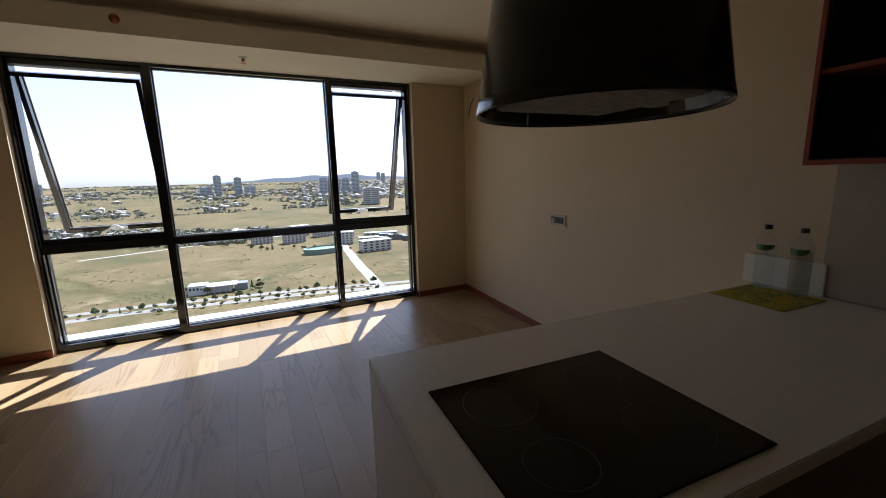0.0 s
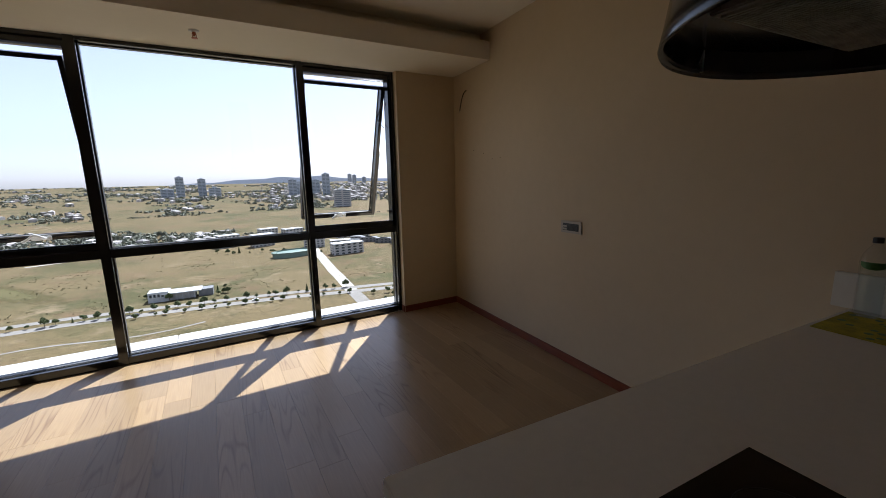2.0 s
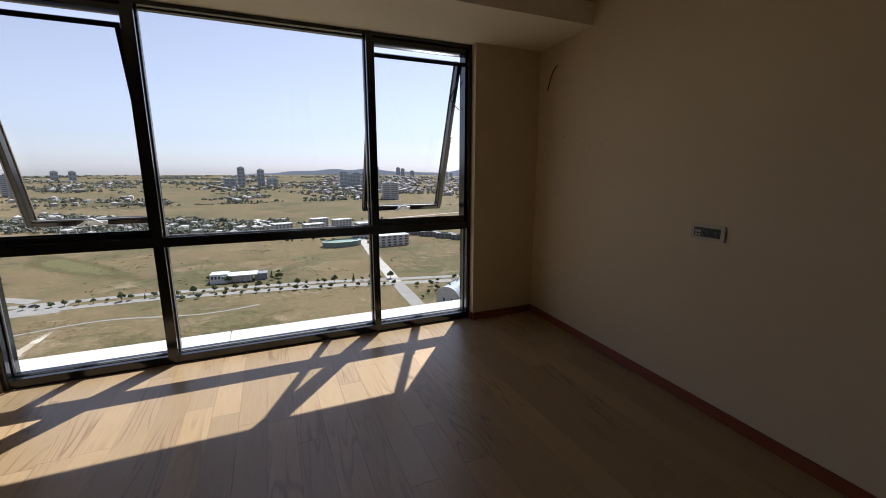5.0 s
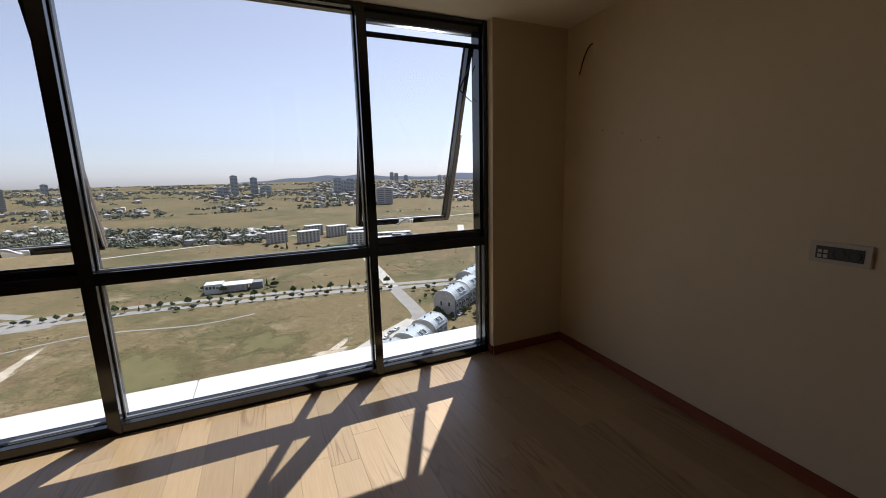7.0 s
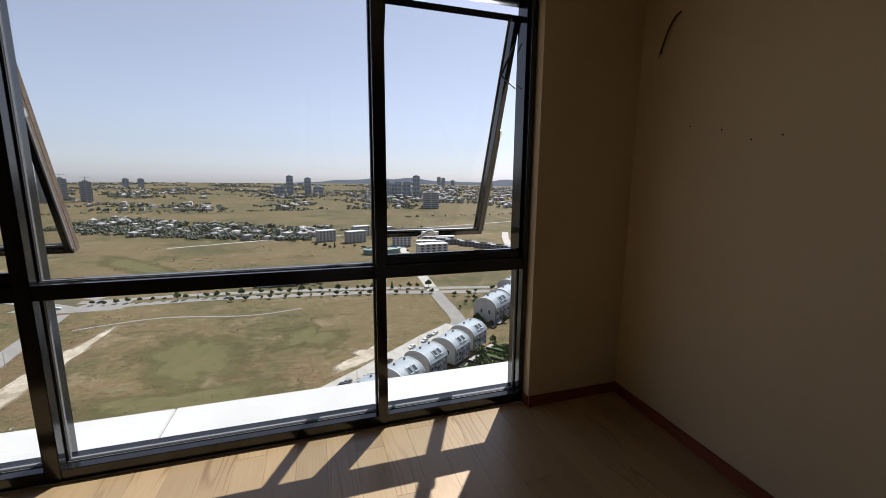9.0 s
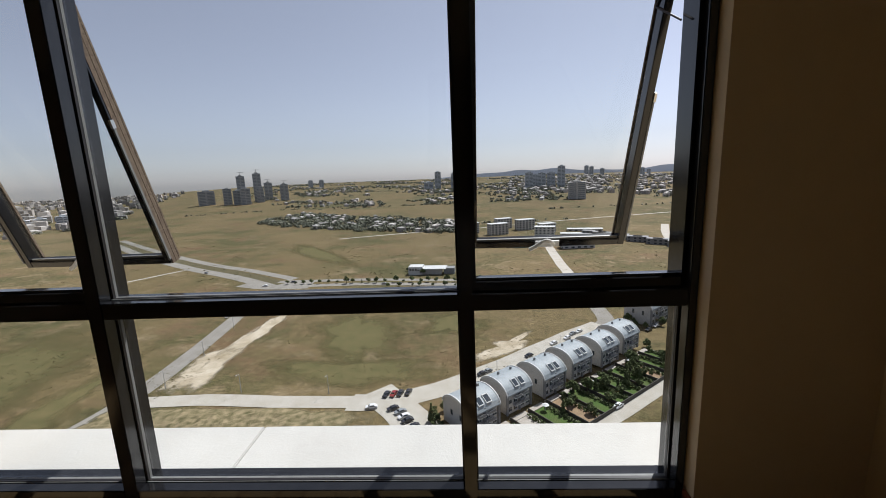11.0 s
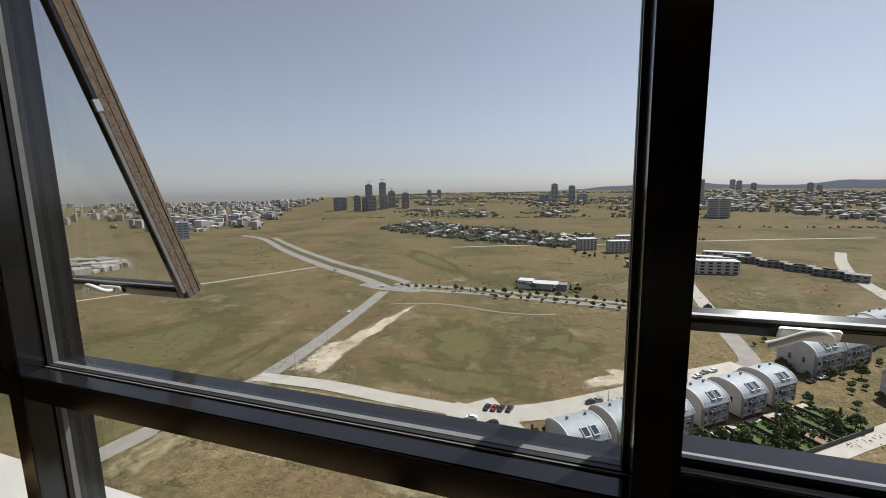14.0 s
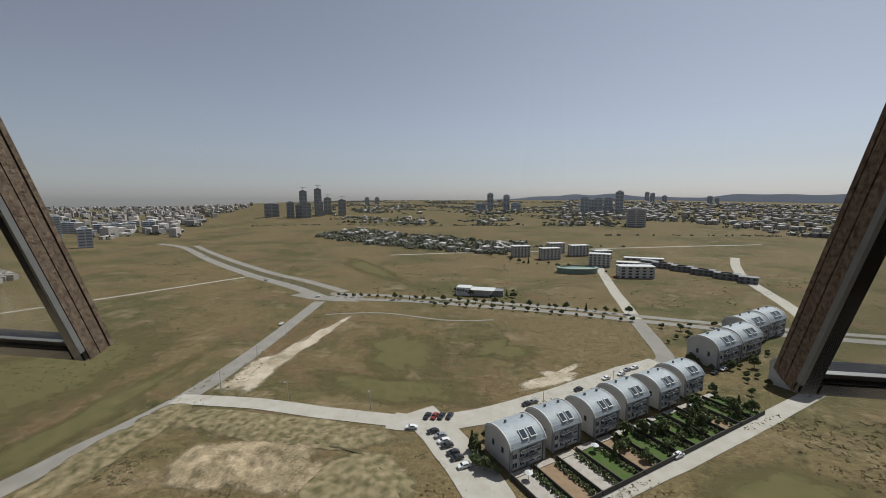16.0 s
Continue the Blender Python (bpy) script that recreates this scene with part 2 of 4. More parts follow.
M_BLACK = material("black_laminate", (0.013, 0.011, 0.010), 0.5, scale=9, amount=0.5)
M_REDWOOD = material("mahogany_edge", (0.27, 0.05, 0.03), 0.4, col2=(0.20, 0.035, 0.02), scale=12, amount=0.6)
M_MAT = material("yellow_place_mat", (0.55, 0.47, 0.03), 0.8, col2=(0.22, 0.22, 0.02), scale=16, amount=0.9, bump=0.3, bump_scale=120)
M_PET = glass_material("clear_plastic", (0.97, 0.98, 0.98), 1.4)
M_WATER = glass_material("water", (0.95, 0.98, 0.97), 1.2)
M_CAP = material("dark_cap", (0.02, 0.016, 0.016), 0.4)
M_LABEL = material("green_label", (0.03, 0.12, 0.03), 0.5, col2=(0.10, 0.25, 0.04), scale=40, amount=0.8)
M_TILE = material("backsplash_panel", (0.50, 0.43, 0.34), 0.25, scale=5, amount=0.5)
M_PLATE = material("beige_socket_plate", (0.50, 0.44, 0.36), 0.4, scale=30, amount=0.3)
M_SOCKET = material("dark_socket_insert", (0.03, 0.028, 0.026), 0.4)
M_BRASS = material("red_brass_sprinkler", (0.42, 0.13, 0.06), 0.35, 0.6)
M_WIRE = material("dark_wire", (0.04, 0.025, 0.02), 0.6)

M_FIELD = field_material()
M_ROAD = material("pale_asphalt", (0.25, 0.232, 0.205), 0.95, col2=(0.185, 0.17, 0.145), scale=0.15, amount=0.8, spec=0.2)
M_TRACK = material("pale_dirt_track", (0.40, 0.375, 0.33), 0.95, col2=(0.31, 0.28, 0.23), scale=0.2, amount=0.8, spec=0.1)
M_BARE = patch_material("bare_sandy_soil", (0.46, 0.40, 0.31), (0.27, 0.22, 0.145), 0.12, 0.60, 0.86)
M_GULLY = patch_material("eroded_brown_soil", (0.105, 0.085, 0.045), (0.40, 0.315, 0.205), 0.13, 0.55, 0.85)
M_VERGE = patch_material("rough_weedy_verge", (0.080, 0.074, 0.034), (0.27, 0.215, 0.13), 0.38, 0.5, 0.82)
M_SCRUBLAND = patch_material("rough_scrub_ground", (0.092, 0.086, 0.034), (0.225, 0.180, 0.085), 0.30, 0.5, 0.85)
M_GREEN = patch_material("green_weeds", (0.090, 0.084, 0.036), (0.125, 0.104, 0.048), 0.2)
M_BANK = material("dark_scrub_bank", (0.075, 0.068, 0.04), 0.95, col2=(0.12, 0.10, 0.055), scale=0.2, amount=0.9, spec=0.1)
M_LAWN = material("garden_lawn", (0.055, 0.10, 0.025), 0.95, col2=(0.09, 0.10, 0.04), scale=0.3, amount=0.8, spec=0.1)
M_PAVE = material("garden_paving", (0.38, 0.35, 0.31), 0.9, col2=(0.26, 0.22, 0.18), scale=0.5, amount=0.8)
M_EARTH = material("dug_garden_earth", (0.25, 0.17, 0.10), 0.95, col2=(0.18, 0.12, 0.07), scale=0.5, amount=0.8)
M_LEAF = material("dusty_leaves", (0.062, 0.082, 0.034), 0.9, col2=(0.095, 0.105, 0.046), scale=0.9, amount=0.8, per_island=0.35, spec=0.15)
M_SCRUB = material("dry_scrub", (0.100, 0.092, 0.043), 0.95, col2=(0.22, 0.18, 0.10), scale=0.5, amount=0.8, per_island=0.4, spec=0.1)
M_BARK = material("bark", (0.11, 0.08, 0.055), 0.95)
M_ROOF = material("blue_grey_metal_roof", (0.27, 0.295, 0.31), 0.6, col2=(0.20, 0.225, 0.24), scale=0.6, amount=0.8, per_object=0.07)
M_RENDER = material("pale_facade_render", (0.46, 0.44, 0.41), 0.85, col2=(0.36, 0.35, 0.33), scale=0.4, amount=0.7)
M_DARKFAC = material("grey_facade", (0.20, 0.20, 0.20), 0.8, col2=(0.15, 0.15, 0.15), scale=0.3, amount=0.7)
M_WHITE = material("white_trim", (0.50, 0.50, 0.49), 0.6, scale=1, amount=0.5)
M_PANE = material("dark_reflective_pane", (0.035, 0.045, 0.055), 0.12, spec=0.6)
M_FENCE = material("dark_fence", (0.06, 0.055, 0.045), 0.9)
M_CONC = material("raw_concrete", (0.36, 0.36, 0.35), 0.9, col2=(0.29, 0.29, 0.285), scale=0.05, amount=0.7)
# facade and glazing of far towers paled, haze put into the colour
M_TOWER = material("hazed_tower_facade", (0.45, 0.47, 0.49), 0.8, col2=(0.38, 0.40, 0.42), scale=0.05, amount=0.7)
M_TOWERWIN = material("hazed_tower_glazing", (0.15, 0.17, 0.19), 0.4)
# far roofs and trees lightened in base colour to stand for haze
M_FARROOF = material("hazed_far_roofs", (0.38, 0.345, 0.315), 0.9, col2=(0.26, 0.25, 0.24), scale=0.01, amount=0.9, per_island=0.45)
M_FARTREE = material("hazed_far_trees", (0.11, 0.118, 0.085), 0.95, col2=(0.15, 0.148, 0.105), scale=0.02, amount=0.8, per_island=0.3)
# distance haze mixed into the mountain's base colour
M_MOUNT = material("hazed_mountain", (0.62, 0.66, 0.72), 1.0, col2=(0.58, 0.62, 0.68), scale=0.002, amount=0.6, spec=0.0)
M_TYRE = material("tyre_rubber", (0.02, 0.02, 0.02), 0.9)
M_GREENBLD = material("green_roof_sheet", (0.15, 0.21, 0.17), 0.6, scale=0.2, amount=0.6)
CAR_PAINTS = [material("car_paint_" + nm, c, 0.25, spec=0.6) for nm, c in (("white", (0.65, 0.65, 0.65)), ("black", (0.025, 0.025, 0.03)), ("grey", (0.22, 0.23, 0.24)), ("red", (0.22, 0.03, 0.03)))]


# ---- mesh helpers ----
def add_box(bm, a, b, m=None):
    mat = Matrix.LocRotScale([(p + q) / 2 for p, q in zip(a, b)], None, [abs(q - p) for p, q in zip(a, b)])
    bmesh.ops.create_cube(bm, size=1, matrix=(m @ mat) if m else mat)


def add_cyl(bm, p, q, r1, r2=None, seg=16):
    p, q = Vector(p), Vector(q)
    m = Matrix.Translation((p + q) / 2) @ (q - p).to_track_quat('Z', 'Y').to_matrix().to_4x4()
    bmesh.ops.create_cone(bm, cap_ends=True, segments=seg, radius1=r1, radius2=r1 if r2 is None else r2, depth=(q - p).length, matrix=m)


def lathe(bm, profile, seg=32, m=None):
    rings = []
    for r, z in profile:
        ring = []
        for i in range(seg):
            a = 2 * math.pi * i / seg
            v = Vector((r * math.cos(a), r * math.sin(a), z))
            ring.append(bm.verts.new(m @ v if m else v))
        rings.append(ring)
    for r0, r1 in zip(rings, rings[1:]):
        for i in range(seg):
            bm.faces.new((r0[i], r0[(i + 1) % seg], r1[(i + 1) % seg], r1[i]))


def part(name, bm, mat, parent=None, label="", bevel=0.0, smooth=False, m=None):
    """One bmesh as ONE mesh object, under a thing or a part."""
    if bevel:
        bmesh.ops.bevel(bm, geom=bm.edges[:], offset=bevel, segments=2, affect='EDGES', clamp_overlap=True)
    me = bpy.data.meshes.new(name)
    bm.to_mesh(me)
    bm.free()
    me.materials.append(mat)
    if smooth:
        for p in me.polygons:
            p.use_smooth = True
    ob = new(name, me)
    if m:
        ob.matrix_world = m
    if parent:
        ob.parent = parent
    if label:
        tagged(ob, label)
    return ob


def box_part(name, a, b, mat, parent=None, label="", bevel=0.0, m=None):
    bm = bmesh.new()
    add_box(bm, a, b, m)
    return part(name, bm, mat, parent, label, bevel)


def thing(name, label, category, group="", kind="", m=None):
    ob = new(name)
    ob.empty_display_size = 0.1
    if m:
        ob.matrix_world = m
    return tagged(ob, label, category, group, kind)


def pydata(name, verts, faces, mat, parent=None, label=""):
    me = bpy.data.meshes.new(name)
    me.from_pydata(verts, [], faces)
    me.materials.append(mat)
    ob = new(name, me)
    if parent:
        ob.parent = parent
    if label:
        tagged(ob, label)
    return ob


def smooth_step(a, b, x):
    t = min(1.0, max(0.0, (x - a) / (b - a)))
    return t * t * (3 - 2 * t)


# ---- the room ----
# The kitchen counter and the side wall stand 3.4 degrees off the square of the window wall.
K = pose(0.642, 0.945, 0, 0, 0, -3.4)
K_WALL = K @ pose(-0.067, 0, 0)
X_L, X_R, Z_HEAD, Z_CEIL = -1.30, 2.145, 2.515, 2.78
Y_STUB, Y_FACE, Y_GLASS, Y_OUT = 4.20, 4.265, 4.36, 4.42
X_WEST, Y_SOUTH = -3.3, -3.2

tagged(box_part("floor_slab", (X_WEST - 0.2, Y_SOUTH - 0.2, -0.30), (3.3, 4.262, -0.012), M_SUB), "dark joint bed under the oak plank floor", "floor", kind="structure")
for nm, a, b, mt, lb, m in [
    ("ceiling", (X_WEST - 0.2, Y_SOUTH - 0.2, Z_CEIL), (3.3, 4.5, Z_CEIL + 0.2), M_CEIL, "flat cream painted ceiling", None),
    ("ceiling_soffit", (X_WEST, 3.49, Z_HEAD), (2.86, 4.5, 2.675), M_CEIL, "dropped cream plaster soffit along the window wall", None),
    ("ceiling_cove_back", (X_WEST, 3.66, 2.675), (2.86, 4.5, Z_CEIL), M_CEIL, "plaster back of the dark shadow gap above the soffit", None),
    ("wall_east", (2.054, -5.2, -0.1), (2.25, 3.62, Z_CEIL), M_WALL, "long beige painted side wall", K_WALL),
    ("wall_west", (X_WEST - 0.2, Y_SOUTH, -0.1), (X_WEST, 4.5, Z_CEIL), M_WALL, "beige painted wall opposite the kitchen", None),
    ("wall_south", (X_WEST - 0.2, Y_SOUTH - 0.2, -0.1), (3.3, Y_SOUTH, Z_CEIL), M_WALL, "beige painted wall at the back of the room", None),
    ("wall_north_right", (X_R + 0.005, Y_STUB, -0.1), (2.95, 4.424, Z_HEAD), M_WALL, "beige painted pier between window and side wall", None),
    ("wall_north_left", (X_WEST, Y_STUB, -0.1), (X_L - 0.005, 4.424, Z_HEAD), M_WALL, "beige painted pier beside the window", None)]:
    tagged(box_part(nm, a, b, mt, m=m), lb, nm.split("_")[0], kind="structure")

# reddish baseboards
for nm, a, b, m in [
    ("baseboard_east", (2.040, 0.03, 0), (2.054, 3.46, 0.07), K_WALL),
    ("baseboard_north_right", (X_R + 0.008, Y_STUB - 0.014, 0), (2.84, Y_STUB, 0.07), None),
    ("baseboard_reveal_right", (X_R - 0.008, Y_STUB, 0), (X_R + 0.005, Y_FACE - 0.002, 0.07), None),
    ("baseboard_north_left", (X_WEST, Y_STUB - 0.014, 0), (X_L - 0.006, Y_STUB, 0.07), None),
    ("baseboard_west", (X_WEST, Y_SOUTH, 0), (X_WEST + 0.014, Y_STUB - 0.02, 0.07), None)]:
    tagged(box_part(nm, a, b, M_BASE, bevel=0.003, m=m), "narrow reddish-brown wooden baseboard", "baseboard", kind="structure")

# ---- window wall ----
win = thing("window_1", "dark aluminium window wall with two open awning sashes", "window", kind="structure")
Z_T = 0.926
uprights = [(X_L, X_L + 0.036), (-0.372, -0.307), (1.203, 1.258), (X_R - 0.033, X_R)]
for x0, x1 in uprights:
    box_part("mullion", (x0, Y_FACE, 0.0), (x1, Y_OUT, Z_HEAD), M_ALU, win, bevel=0.003)
bays = [(uprights[i][1], uprights[i + 1][0]) for i in range(3)]
SUB = 0.017


def glazed(x0, x1, z0, z1):
    """A fixed pane with its grey gaskets."""
    pane = box_part("pane", (x0 + 0.004, Y_GLASS - 0.008, z0 + 0.004), (x1 - 0.004, Y_GLASS + 0.008, z1 - 0.004), M_GLASS, win, "clear double-glazed pane")
    for a, b in (((x0, Y_GLASS - 0.022, z0), (x0 + 0.008, Y_GLASS - 0.009, z1)),
                 ((x1 - 0.008, Y_GLASS - 0.022, z0), (x1, Y_GLASS - 0.009, z1)),
                 ((x0 + 0.008, Y_GLASS - 0.022, z0), (x1 - 0.008, Y_GLASS - 0.009, z0 + 0.008)),
                 ((x0 + 0.008, Y_GLASS - 0.022, z1 - 0.008), (x1 - 0.008, Y_GLASS - 0.009, z1))):
        box_part("gasket", a, b, M_GASKET, win, "light grey glazing gasket")
    # black glazing bead with a thin bright lip along the foot
    box_part("glazing_bead", (x0, Y_GLASS - 0.034, z0), (x1, Y_GLASS - 0.0225, z0 + 0.007), M_CAP, win, "black glazing bead")
    box_part("bead_lip", (x0, Y_GLASS - 0.039, z0), (x1, Y_GLASS - 0.0345, z0 + 0.004), M_GASKET, win, "thin grey bead lip")
    for xa, xb in ((x0, x0 + 0.007), (x1 - 0.007, x1)):
        box_part("glazing_bead", (xa, Y_GLASS - 0.034, z0 + 0.0075), (xb, Y_GLASS - 0.0225, z1), M_CAP, win, "black glazing bead")


for i, (x0, x1) in enumerate(bays):
    box_part("sill_rail", (x0, Y_FACE + 0.004, 0.0), (x1, Y_OUT - 0.004, 0.062), M_ALU, win, bevel=0.003)
    box_part("transom", (x0, Y_FACE + 0.004, Z_T - 0.035), (x1, Y_OUT - 0.004, Z_T + 0.035), M_ALU, win, bevel=0.003)
    head_low = Z_HEAD - 0.03
    box_part("head_rail", (x0, Y_FACE + 0.004, head_low), (x1, Y_OUT - 0.004, Z_HEAD - 0.001), M_ALU, win, bevel=0.003)
    glazed(x0, x1, 0.062, Z_T - 0.035)
    if i == 1:
        glazed(x0, x1, Z_T + 0.035, head_low)
        continue
    # the awning opening has a casing of its own inside the main bars, with a thin stop along its foot
    zb, zt, ya, yb, foot = Z_T + 0.035, head_low, Y_FACE + 0.034, Y_OUT - 0.008, 0.042
    for a, b in (((x0, ya, zb), (x0 + SUB, yb, zt)), ((x1 - SUB, ya, zb), (x1, yb, zt)),
                 ((x0 + SUB, ya, zb), (x1 - SUB, yb, zb + foot)), ((x0 + SUB, ya, zt - 0.045), (x1 - SUB, yb, zt))):
        box_part("casing", a, b, M_ALU, win, bevel=0.002)
    box_part("frame_stop", (x0 + SUB, Y_FACE + 0.055, zb + foot), (x1 - SUB, Y_FACE + 0.065, zb + foot + 0.012), M_ALU, win)
    box_part("foot_seal", (x0 + SUB, Y_FACE + 0.067, zb + foot), (x1 - SUB, Y_FACE + 0.075, zb + foot + 0.010), M_GASKET, win, "light grey foot seal")


def awning_sash(x0, x1, tilt):
    """A top-hung sash pushed outwards, hinged under the head rail."""
    w, h, top, t = x1 - x0, 1.455, Z_HEAD - 0.110, 0.072
    s = thing("awning_sash", "top-hung dark aluminium sash pushed open outwards, dusty seals", "window sash", "open awning sashes", m=pose((x0 + x1) / 2, Y_OUT + 0.012, top, tilt, 0, 0))
    bar = 0.034
    for nm, a, b in (("stile", (-w / 2, -t / 2, -h), (-w / 2 + bar, t / 2, 0)), ("stile", (w / 2 - bar, -t / 2, -h), (w / 2, t / 2, 0)),
                     ("top_rail", (-w / 2 + bar, -t / 2, -bar), (w / 2 - bar, t / 2, 0)), ("bottom_rail", (-w / 2 + bar, -t / 2, -h), (w / 2 - bar, t / 2, -h + bar))):
        box_part(nm, a, b, M_ALU, s, bevel=0.003)
    for sx in (-1, 1):
        for k in range(2):
            bm = bmesh.new()
            xx = sx * (w / 2 + 0.002 + 0.001 * k)
            add_box(bm, (min(xx, xx - sx * 0.012), -t / 2 + 0.014 + 0.027 * k, -h - 0.004), (max(xx, xx - sx * 0.012), -t / 2 + 0.039 + 0.027 * k, -0.03))
            part("edge_seal", bm, M_RUBBER, s, "brown dusty rubber seal")
        box_part("outer_cover", (sx * w / 2 - (0.04 if sx > 0 else -0.0), t / 2 + 0.001, -h - 0.006), (sx * w / 2 + (0.0 if sx > 0 else 0.04), t / 2 + 0.012, 0.0), M_RUBBER, s, "dirt-caked outer cover strip")
        box_part("stay_arm", (sx * (w / 2 - 0.002), -t / 2 - 0.004, -h + 0.03), (sx * (w / 2 + 0.006), -t / 2 + 0.009, -0.71), M_GASKET, s, "grey friction stay")
        box_part("stay_screw", (sx * (w / 2 - 0.002), -t / 2 - 0.008, -0.709), (sx * (w / 2 + 0.009), -t / 2 + 0.012, -0.67), M_STEEL, s)
    g = box_part("pane", (-w / 2 + bar - 0.004, -0.009, -h + bar - 0.004), (w / 2 - bar + 0.004, 0.009, -bar + 0.004), M_GLASS, s, "clear double-glazed pane")
    box_part("glazing_bead", (-w / 2 + bar, -0.02, -h + bar), (w / 2 - bar, -0.0095, -h + bar + 0.012), M_GASKET, s, "light grey glazing bead")
    # lever handle on the bottom rail
    hd = box_part("handle_plate", (-0.065, -t / 2 - 0.014, -h + 0.006), (0.065, -t / 2 - 0.0005, -h + 0.042), M_WHITEMETAL, s, "white metal handle plate", bevel=0.003)
    bend = bpy.data.curves.new("lever", 'CURVE')
    bend.dimensions, bend.bevel_depth, bend.bevel_resolution = '3D', 0.0105, 4
    sp = bend.splines.new('NURBS')
    path = [(0.03, -0.012, 0.024), (0.03, -0.042, 0.030), (0.015, -0.062, 0.062), (-0.015, -0.072, 0.086), (-0.045, -0.066, 0.066), (-0.075, -0.060, 0.034), (-0.105, -0.058, 0.020)]
    sp.points.add(len(path) - 1)
    for p, q in zip(sp.points, path):
        p.co = (q[0], -t / 2 + q[1], -h + q[2], 1)
    sp.use_endpoint_u = True
    bend.use_fill_caps = True
    bend.materials.append(M_WHITEMETAL)
    lever = new("lever", bend)
    lever.parent = hd
    tagged(lever, "white metal lever")
    return s


awning_sash(bays[0][0] + SUB - 0.020, bays[0][1] - SUB - 0.026, 18.2)
awning_sash(bays[2][0] + SUB - 0.004, bays[2][1] - SUB + 0.012, 20.6)
# hinge stays seen between sash and jamb
stay = thing("window_stay", "thin dark jointed steel stay in the window opening", "window stay")
bm = bmesh.new()
add_cyl(bm, (X_R - 0.072, Y_OUT - 0.04, 1.98), (X_R - 0.076, 4.58, 2.10), 0.004)
add_cyl(bm, (X_R - 0.076, 4.58, 2.10), (X_R - 0.072, Y_OUT - 0.02, 2.24), 0.004)
part("stay_arm", bm, M_WIRE, stay)
stay.location = (0, 0, 0)

# ledge outside and the tower below
ledge = thing("outer_ledge", "white concrete ledge outside below the window", "ledge", kind="structure")
for i in range(4):
    box_part("coping_slab", (-6 + i * 3.0 + 0.003, Y_OUT + 0.002, -0.16), (-3 + i * 3.0 - 0.003, 4.86, -0.012), M_LEDGE, ledge, bevel=0.006)
tagged(box_part("tower_below", (-14, -22, -80), (14, 4.72, -0.31), M_RENDER), "pale tower body below the flat", "building", kind="structure")

# ---- kitchen ----
counter = thing("kitchen_counter", "white composite stone worktop with a waterfall end", "worktop", m=K)
box_part("worktop", (0.0, -0.83, 0.862), (1.9865, 0.0, 0.9), M_STONE, counter, bevel=0.003)
box_part("end_panel", (0.0, -0.83, 0.0), (0.038, 0.0, 0.8615), M_STONE, counter, bevel=0.003)
box_part("back_panel", (0.0385, -0.045, 0.0), (1.98, -0.02, 0.8615), M_STONE, counter)
for i in range(3):
    x0 = 0.041 + i * 0.647
    cab = thing("base_cabinet", "brown-fronted base cabinet under the white worktop", "cabinet", "base cabinets under the worktop", m=K)
    box_part("body", (x0, -0.77, 0.1), (x0 + 0.644, -0.05, 0.860), M_CAB, cab)
    box_part("plinth", (x0, -0.72, 0.0), (x0 + 0.644, -0.05, 0.099), M_BLACK, cab)
    for j, (z0, z1) in enumerate(((0.105, 0.48), (0.485, 0.83))):
        box_part("drawer_front", (x0 + 0.002, -0.79, z0), (x0 + 0.642, -0.771, z1), M_CAB, cab, bevel=0.002)

hob = thing("induction_hob", "black glass induction hob set into the worktop", "hob", m=K)
box_part("glass_top", (0.10, -0.785, 0.9005), (0.69, -0.28, 0.906), M_HOB, hob, bevel=0.002)
for cx, cy, r in ((0.245, -0.41, 0.095), (0.54, -0.41, 0.075), (0.245, -0.645, 0.075), (0.54, -0.645, 0.095)):
    bm = bmesh.new()
    lathe(bm, [(r, 0.9062), (r, 0.9066), (r - 0.0018, 0.9066), (r - 0.0018, 0.9062)], 48, Matrix.Translation((cx, cy, 0)))
    part("cooking_ring", bm, M_RING, hob, "thin printed grey ring")

hood = thing("cooker_hood", "glossy black round island cooker hood above the hob", "cooker hood", m=pose(1.004, 0.39, 1.591))
hood.scale = (0.925, 0.925, 0.925)
bm = bmesh.new()
lathe(bm, [(0.254, 0.010), (0.260, 0.0), (0.262, 0.004), (0.257, 0.03), (0.240, 0.14), (0.219, 0.28), (0.198, 0.45), (0.18, 0.70), (0.17, 1.285)], 64)
part("shell", bm, M_HOOD, hood, smooth=True)
bm = bmesh.new()
lathe(bm, [(0.254, 0.010), (0.246, 0.036), (0.0005, 0.036)], 64)
part("underside", bm, M_HOOD, hood, smooth=False)
filt = box_part("grease_filter", (-0.165, -0.165, 0.022), (0.152, 0.146, 0.0355), M_FILTER, hood, "greyish aluminium mesh filter", bevel=0.002, m=pose(0, 0, 0, 0, 0, -3.4))
bm = bmesh.new()
for i in range(42):
    x = -0.155 + i * 0.297 / 41
    add_box(bm, (x - 0.0016, -0.155, 0.019), (x + 0.0016, 0.138, 0.0222), pose(0, 0, 0, 0, 0, -3.4))
part("filter_rib", bm, M_FILTER, filt)
for ax, ay in ((0.205, 0.0), (-0.02, -0.205)):
    bm = bmesh.new()
    lathe(bm, [(0.030, 0.0355), (0.030, 0.027), (0.022, 0.025), (0.0005, 0.027)], 24, Matrix.Translation((ax, ay, 0)))
    part("spot_light", bm, M_STEEL, hood, "small unlit chrome spot lamp", smooth=True)
box_part("rim_seam", (0.008, 0.246, 0.004), (0.0115, 0.250, 0.034), M_STEEL, hood, "bright steel seam")

shelf = thing("open_wall_cabinet", "open black wall cabinet with mahogany edges", "wall cabinet", m=K_WALL)
y0, y1, z0, z1, u0, u1 = -1.72, -0.29, 1.475, 2.30, 1.72, 2.052
